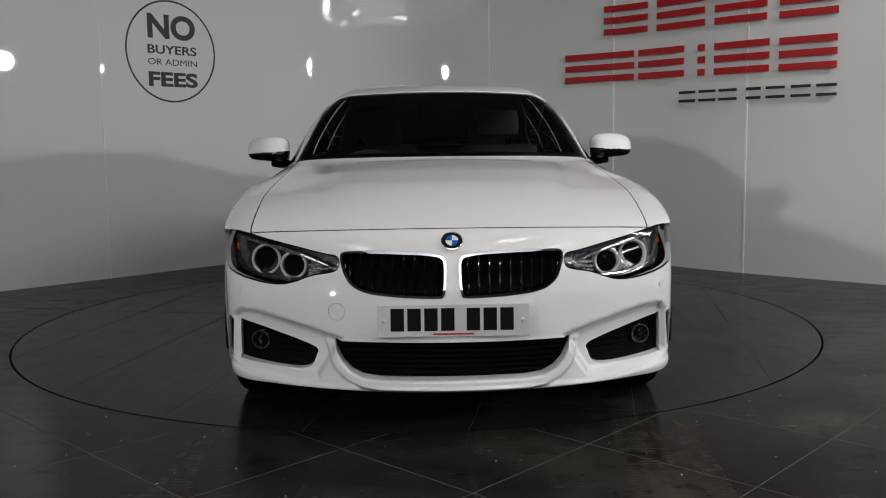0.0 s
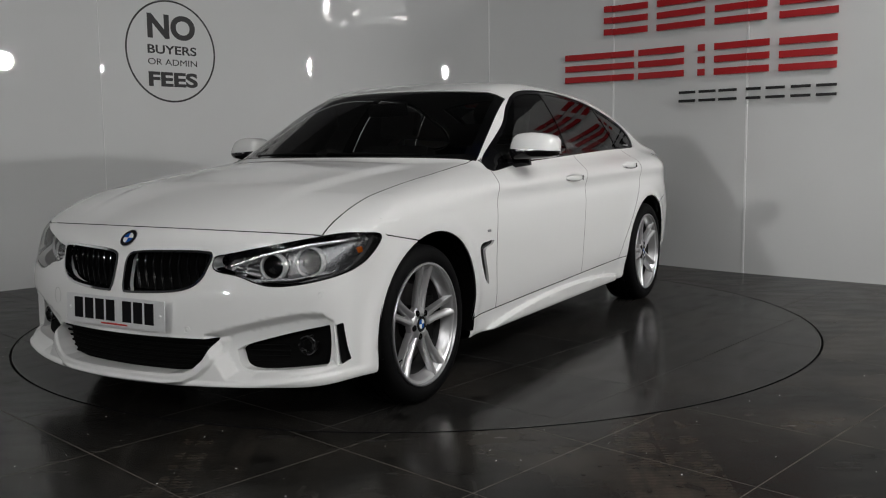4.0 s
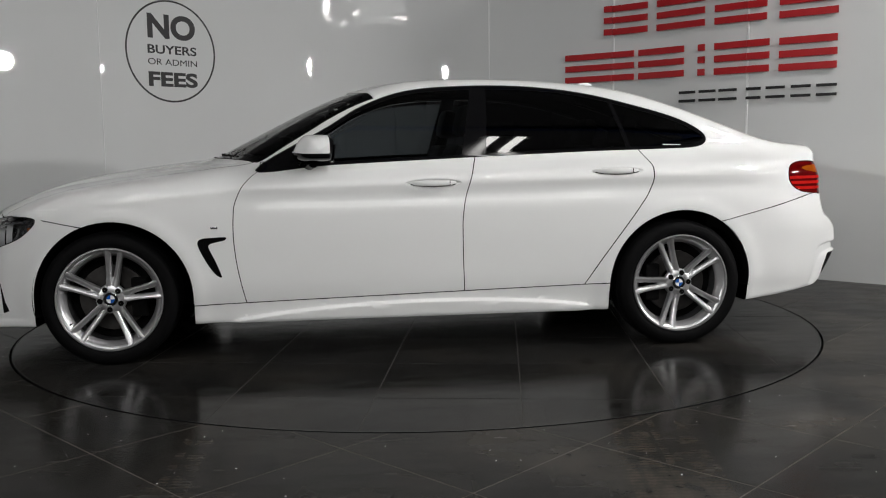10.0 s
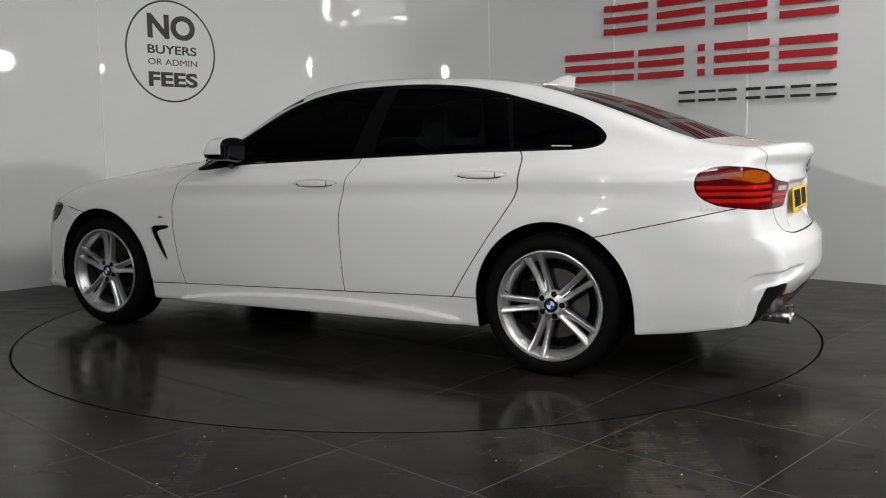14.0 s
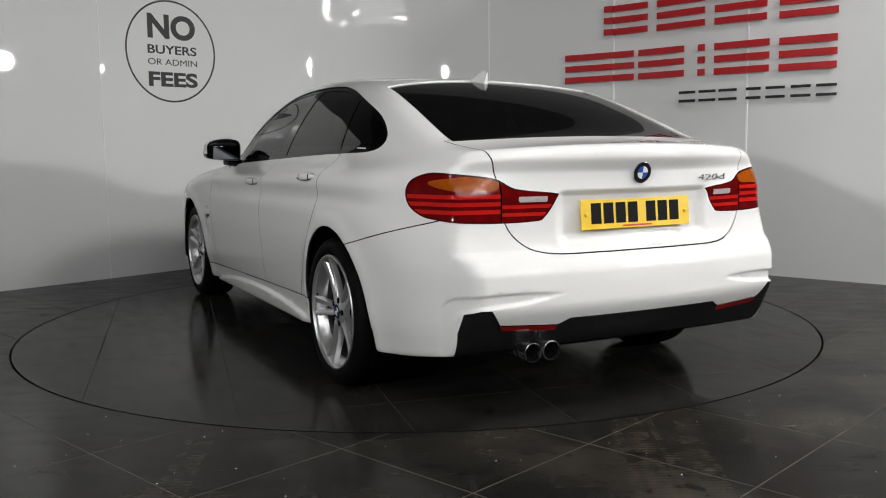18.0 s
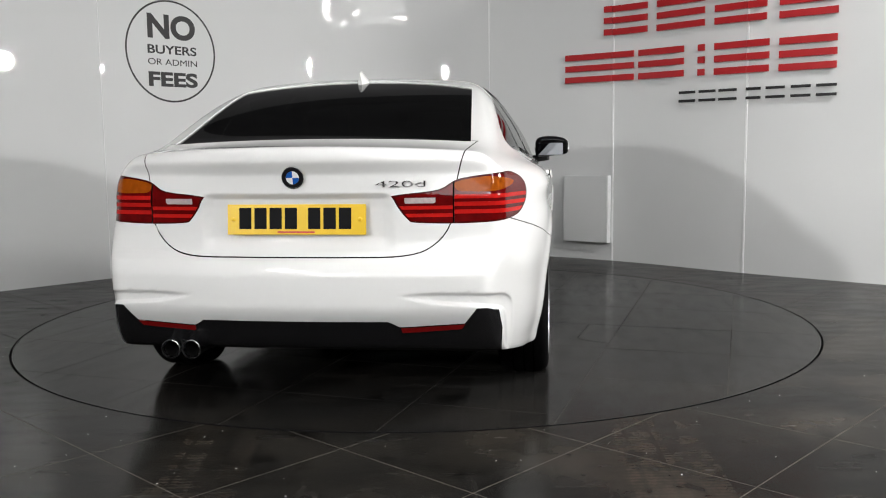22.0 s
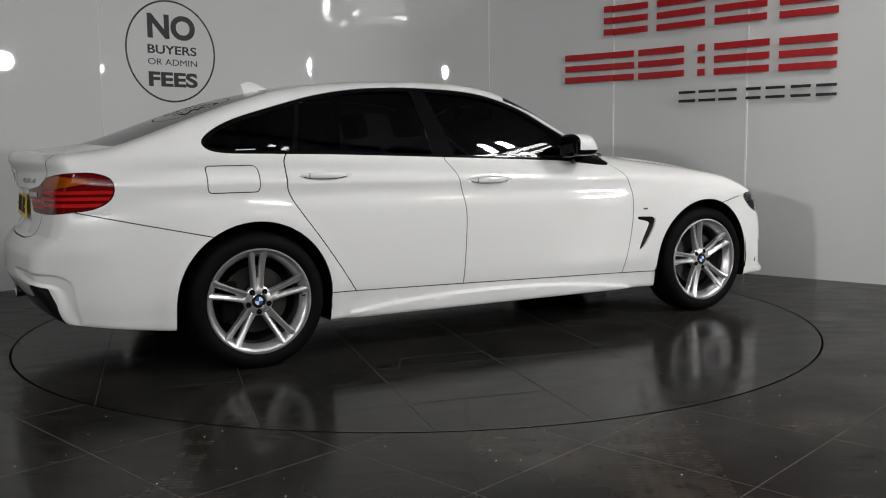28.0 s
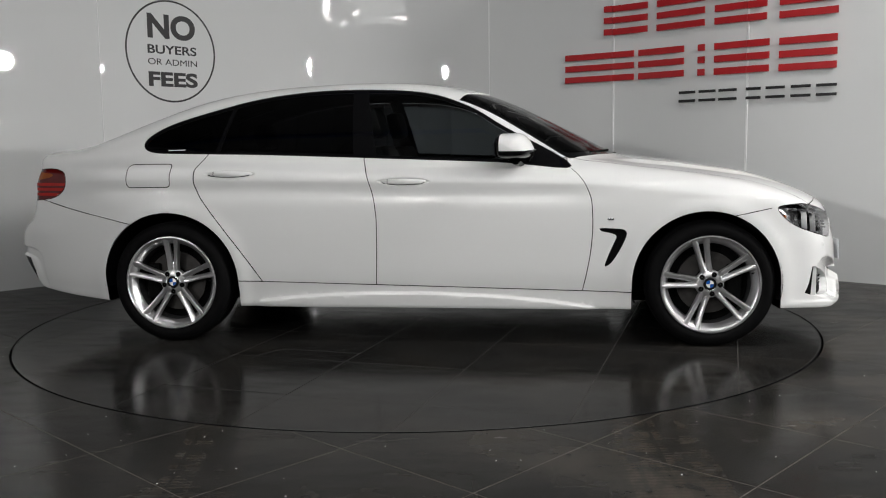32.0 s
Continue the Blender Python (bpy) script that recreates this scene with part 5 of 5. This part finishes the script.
# tail lights
AMBER = outline(smooth_loop([(0.585, 0.866), (0.64, 0.860), (0.70, 0.859), (0.75, 0.866), (0.782, 0.884), (0.77, 0.902), (0.70, 0.913), (0.585, 0.909)], 5))
for sy in (1, -1):
    sk = tails
    inner, outer = sk.split(lambda x, y, z: np.abs(y) - 0.577, 1)
    gap, inner = inner.split(lambda x, y, z: 0.571 - np.abs(y), 1)
    rim_k, lens_k = outer.split(lambda x, y, z: -(tail_f(x, y, z) + 0.007), 1)
    amber, red = lens_k.split(lambda x, y, z: AMBER(np.abs(y), z), 1)
    stripe, red = red.split(lambda x, y, z: np.minimum(np.minimum(np.abs(z - 0.842), np.abs(z - 0.815)), np.abs(z - 0.787)) - 0.0075, 2)
    rim_i, lens_i = inner.split(lambda x, y, z: -(tail_f(x, y, z) + 0.006), 1)
    rev, lens_i = lens_i.split(lambda x, y, z: np.maximum(np.abs(z - 0.829) - 0.010, np.abs(np.abs(y) - 0.455) - 0.055), 1)
    stripe_i, lens_i = lens_i.split(lambda x, y, z: np.minimum(np.abs(z - 0.803), np.abs(z - 0.775)) - 0.0065, 2)
    f = (lambda s: s) if sy > 0 else (lambda s: s.mirrored())
    t1 = f(red.pushed(-0.001)).link("tail_light", M_TAIL, car, "red tail light with amber indicator")
    f(rim_k.pushed(-0.001)).link("edge", M_TAIL_DARK, t1)
    f(amber.pushed(-0.001)).link("indicator", M_AMBER, t1, "amber indicator lens")
    f(stripe.pushed(0.0)).link("light_bar", M_TAIL_BRIGHT, t1)
    t2 = f(lens_i.pushed(-0.001)).link("tail_light", M_TAIL, car, "red tail light on the tailgate with clear reversing lens")
    f(rim_i.pushed(-0.001)).link("edge", M_TAIL_DARK, t2)
    f(rev.pushed(0.001)).link("reversing_lens", M_REVERSE, t2, "clear lens")
    f(stripe_i.pushed(0.0)).link("light_bar", M_TAIL_BRIGHT, t2)
    f(gap.pushed(-0.006)).link("shut_line", M_MATT, car)

# diffuser reflectors, exhaust
for y in (0.490, 0.410):
    m = facing_pose(-2.355, y, 0.279, 180, 0)
    e = part("exhaust_tip", turned([(0.029, -0.20), (0.0345, -0.02), (0.0365, -0.002), (0.0365, 0.002), (0.0348, 0.003), (0.0328, -0.004), (0.029, -0.20)], 36, m), M_SILVER, car, "round chrome exhaust tip", True)
    part("bore", turned([(0.0290, -0.012), (0.001, -0.07)], 24, m), M_MATT, e)

# mirrors
for sy in (1, -1):
    mb = bmesh.new()
    rows = []
    for t in np.linspace(0, 1, 25):
        # t runs outwards from the foot to the tip
        y = -0.100 + 0.225 * t
        end = math.sqrt(max(0.0, 1 - (2 * t - 1) ** 8)) ** 0.9
        top, low = 0.094 - 0.034 * t ** 3 - 0.020 * (1 - t) ** 3, -0.052 + 0.022 * t
        back, fore = -0.072 - 0.022 * t, 0.104 - 0.070 * t ** 2.4 - 0.02 * (1 - t) ** 3
        mid_z, hz, mid_x, hx = (top + low) / 2, (top - low) / 2 * max(end, 0.02), (back + fore) / 2, (fore - back) / 2 * max(end, 0.02)
        ring = []
        for a in np.linspace(0, 2 * math.pi, 37)[:-1]:
            ca, sa = math.cos(a), math.sin(a)
            px = math.copysign(abs(ca) ** (0.75 if ca > 0 else 0.25), ca)
            pz = math.copysign(abs(sa) ** (0.8 if ca > 0 else 0.42), sa)
            lean = (0.42 if ca > 0 else 0.10) * abs(ca)
            ring.append(mb.verts.new((mid_x + hx * px - lean * (hz * pz + hz * 0.4), y, mid_z + hz * pz)))
        rows.append(ring)
    for p, q in zip(rows, rows[1:]):
        for j in range(36):
            mb.faces.new((p[j], p[(j + 1) % 36], q[(j + 1) % 36], q[j]))
    mb.faces.new(rows[0])
    mb.faces.new(rows[-1])
    base_b = mb.copy()
    cut_geom = lambda b, keep: bmesh.ops.bisect_plane(b, geom=b.verts[:] + b.edges[:] + b.faces[:], plane_co=(0, 0, 0.006), plane_no=(0.0, 0.06 if keep else -0.06, 1.0 if keep else -1.0), clear_inner=True)
    cut_geom(mb, True)
    cut_geom(base_b, False)
    rear_b = mb.copy()
    bmesh.ops.bisect_plane(mb, geom=mb.verts[:] + mb.edges[:] + mb.faces[:], plane_co=(-0.060, 0, 0), plane_no=(1, 0.14, 0), clear_inner=True)
    bmesh.ops.bisect_plane(rear_b, geom=rear_b.verts[:] + rear_b.edges[:] + rear_b.faces[:], plane_co=(-0.060, 0, 0), plane_no=(-1, -0.14, 0), clear_inner=True)
    m = pose(0.432, sy * 0.892, 0.998) @ Matrix.Diagonal((1.06, sy, 1.0, 1))
    for b in (mb, base_b, rear_b):
        b.transform(m)
    cap = part("wing_mirror", mb, M_PAINT, car, "white wing mirror on a black foot", True, 50)
    part("lower_shell", base_b, M_TRIM, cap, "gloss black lower shell", True, 50)
    part("rear_shell", rear_b, M_TRIM, cap, "gloss black rear shell", True, 50)
    part("mirror_glass", box(0.004, 0.160, 0.078, m @ pose(-0.0865, 0.006, 0.004, 0, -7, 7.8), 0.0015), M_MIRROR, cap)
    part("foot", tube([(0.47, sy * 0.74, 0.925), (0.45, sy * 0.81, 0.940), (0.43, sy * 0.88, 0.955)], [0.032, 0.024, 0.028], 12), M_TRIM, cap, "black mirror foot", True)
    part("indicator_strip", tube([(0.528, sy * 0.85, 1.002), (0.517, sy * 0.92, 1.002), (0.474, sy * 0.987, 1.001)], 0.0045, 6), M_SILVER, cap, "slim indicator strip")

# door handles
for sy in (1, -1):
    for x0, x1, z in ((-0.026, -0.264, 0.847), (-0.946, -1.186, 0.893)):
        hb = bmesh.new()
        rings = []
        for t in np.linspace(0, 1, 21):
            e = math.sin(math.pi * t) ** 0.4
            bow = math.sin(math.pi * t) ** 0.8
            xx = x0 + (x1 - x0) * t
            y = surf_y(xx, z) - 0.012 + 0.030 * bow
            rings.append([hb.verts.new((xx, sy * (y + 0.0075 * (0.2 + 0.8 * e) * math.cos(a)), z + 0.0150 * (0.2 + 0.8 * e) * math.sin(a))) for a in np.linspace(0, 2 * math.pi, 15)[:-1]])
        for p, q in zip(rings, rings[1:]):
            for j in range(14):
                hb.faces.new((p[j], p[(j + 1) % 14], q[(j + 1) % 14], q[j]))
        hb.faces.new(rings[0])
        hb.faces.new(rings[-1])
        handle = part("door_handle", hb, M_PAINT, car, "white pull handle", True, 60)
        # thin matt black line along the handle's lower edge
        lower_edge = [(x0 + (x1 - x0) * t, sy * (surf_y(x0 + (x1 - x0) * t, z - 0.014) + 0.0005 + 0.004 * math.sin(math.pi * t)), z - 0.0165 * math.sin(math.pi * t) ** 0.5) for t in np.linspace(0.04, 0.96, 17)]
        part("handle_line", tube(lower_edge, 0.0020, 6), M_MATT, handle, "thin dark line under the handle")
        part("handle_joint", box(0.0022, 0.004, 0.026, pose(x0 + (x1 - x0) * 0.84, sy * (surf_y(x0 + (x1 - x0) * 0.84, z) + 0.012), z)), M_MATT, handle)

# round tow-eye cover on the front bumper
m = facing_pose(surf_x(0.405, 0.455) + 0.0003, -0.405, 0.455, -16.2, 3)
part("tow_eye_cover", turned([(0.0294, 0.0), (0.0294, 0.0004), (0.0301, 0.0004), (0.0301, 0.0)], 48, m, True), M_BLACK, car, "round tow-eye cover outline")

# small trim: model badge on the fender, parking sensors, tow-eye cover, fin, wipers
for sy in (1, -1):
    part("fender_badge", box(0.032, 0.003, 0.010, pose(0.905, sy * (surf_y(0.905, 0.652) + 0.0012), 0.652), 0.001), M_SILVER, car, "small chrome badge")
    part("window_label", box(0.095, 0.0012, 0.005, pose(-1.405, sy * (surf_y(-1.405, 1.020) - 0.0055), 1.020, 0, -1, 0)), M_WHITE, car, "small white printed bar on the quarter glass")
    for y, z in ((0.320, 0.382), (0.775, 0.510)):
        m = facing_pose(surf_x(y, z), sy * y, z, sy * (14 if y < 0.5 else 48), 0)
        part("parking_sensor", turned([(0.0135, -0.004), (0.0135, 0.001), (0.0115, 0.001), (0.0112, -0.001), (0.001, 0.0012)], 24, m), M_PAINT, car)
fb2 = bmesh.new()
rows = []
for t in np.linspace(0, 1, 14):
    x = -1.02 - 0.17 * t
    zt = float(roof_line(x))
    h = 0.060 * (math.sin(min(1, t * 1.15) * math.pi / 2) ** 1.6) * (1 if t < 0.9 else 0.9)
    w = 0.024 * math.sin(math.pi * min(1, 0.12 + 0.8 * t)) + 0.004
    rows.append([fb2.verts.new((x - 0.012 * (k / 8) * t, s * w * (1 - (k / 8) ** 1.5 * 0.9), zt - 0.006 + h * k / 8)) for s in (-1, 1) for k in (range(9) if s < 0 else range(8, -1, -1))])
for p, q in zip(rows, rows[1:]):
    for j in range(len(p) - 1):
        fb2.faces.new((p[j], p[j + 1], q[j + 1], q[j]))
fb2.faces.new(rows[0])
fb2.faces.new(rows[-1])
part("antenna_fin", fb2, M_PAINT, car, "white shark-fin antenna", True, 60)
for y0, y1 in ((0.05, 0.50), (-0.50, -0.02)):
    pts = []
    for t in np.linspace(0, 1, 8):
        y = y0 + (y1 - y0) * t
        x = 0.965 - 0.52 * y * y - 0.02
        pts.append((x, y, float(roof_line(x + 0.5 * y * y)) - 0.055 * y * y - 0.001))
    w = part("wiper", tube(pts, 0.005, 6), M_MATT, car, "black wiper blade")

# cabin
def seat(x, y, tall):
    s = part("seat", box(0.50, 0.50, 0.16, pose(x, y, 0.46, 0, -8, 0), 0.05), M_SEAT, car, "dark leather seat", True)
    part("backrest", box(0.14, 0.50, tall, pose(x - 0.30, y, 0.46 + tall / 2, 0, -18, 0), 0.055), M_SEAT, s, smooth=True)
    part("headrest", box(0.09, 0.26, 0.17, pose(x - 0.40, y, 0.50 + tall + 0.08, 0, -14, 0), 0.04), M_SEAT, s, smooth=True)


for y in (0.37, -0.37):
    seat(0.02, y, 0.58)
    seat(-0.86, y, 0.52)
dash = bmesh.new()
rows = []
for y in np.linspace(-0.70, 0.70, 15):
    bow = 0.30 * y * y
    rows.append([dash.verts.new((x - bow * k, y, z)) for x, z, k in ((0.90, 0.945, 1), (0.62, 0.965, 0.5), (0.50, 0.94, 0.2), (0.47, 0.86, 0.1), (0.52, 0.62, 0.0), (0.55, 0.40, 0.0))])
for p, q in zip(rows, rows[1:]):
    for j in range(len(p) - 1):
        dash.faces.new((p[j], p[j + 1], q[j + 1], q[j]))
part("dashboard", dash, M_CABIN, car, "dark dashboard", True)
part("cabin_floor", box(2.6, 1.4, 0.03, pose(-0.4, 0, 0.30)), M_CABIN, car)
part("parcel_shelf", box(0.75, 1.2, 0.03, pose(-1.65, 0, 0.95, 0, 6, 0), 0.01), M_CABIN, car)
part("bulkhead", box(0.04, 1.45, 0.60, pose(1.0, 0, 0.60)), M_MATT, car)
sw = facing_pose(0.30, -0.37, 0.83, 180, 22)
st = part("steering_wheel", tube([tuple(sw @ Vector((0.185 * math.cos(a), 0.185 * math.sin(a), 0))) for a in np.linspace(0, 2 * math.pi, 33)[:-1]], 0.017, 10, closed=True), M_SEAT, car, "black steering wheel", True)
part("wheel_hub", box(0.30, 0.07, 0.04, sw, 0.015), M_CABIN, st)
part("rear_view_mirror", box(0.03, 0.24, 0.07, pose(0.33, 0.0, 1.22, 0, 12, 0), 0.012), M_TRIM, car, smooth=True)


def motions():
    """The turntable turns clockwise seen from above, and the car with it."""
    turns = [(0, 0.18), (0.5, 2.21), (1, 5.28), (1.5, 9.25), (2, 13.7), (3, 22.53), (3.5, 26.89), (4.5, 35.6), (5.5, 44.42), (6, 48.91), (7, 57.86), (8, 66.68), (9, 75.4), (10, 84.2), (11, 93.1), (12, 101.95), (13, 110.72), (14, 119.55), (15.5, 132.6), (17, 145.44), (18, 154.1), (19, 162.85), (20, 171.4), (21, 179.94), (22, 188.85), (23, 198.0), (24, 207.06), (25, 216.0), (26.5, 229.55), (28, 243.04), (29, 251.9), (30, 260.6), (31, 269.3), (32, 278.2)]
    walk(turntable, [(t, pose(0, 0, 0, 0, 0, -90 - a)) for t, a in turns])
    walk(car, [(t, pose(0, 0, 0, 0, 0, -90 - a) @ pose(0.1757, 0.1197, 0)) for t, a in turns])


motions()
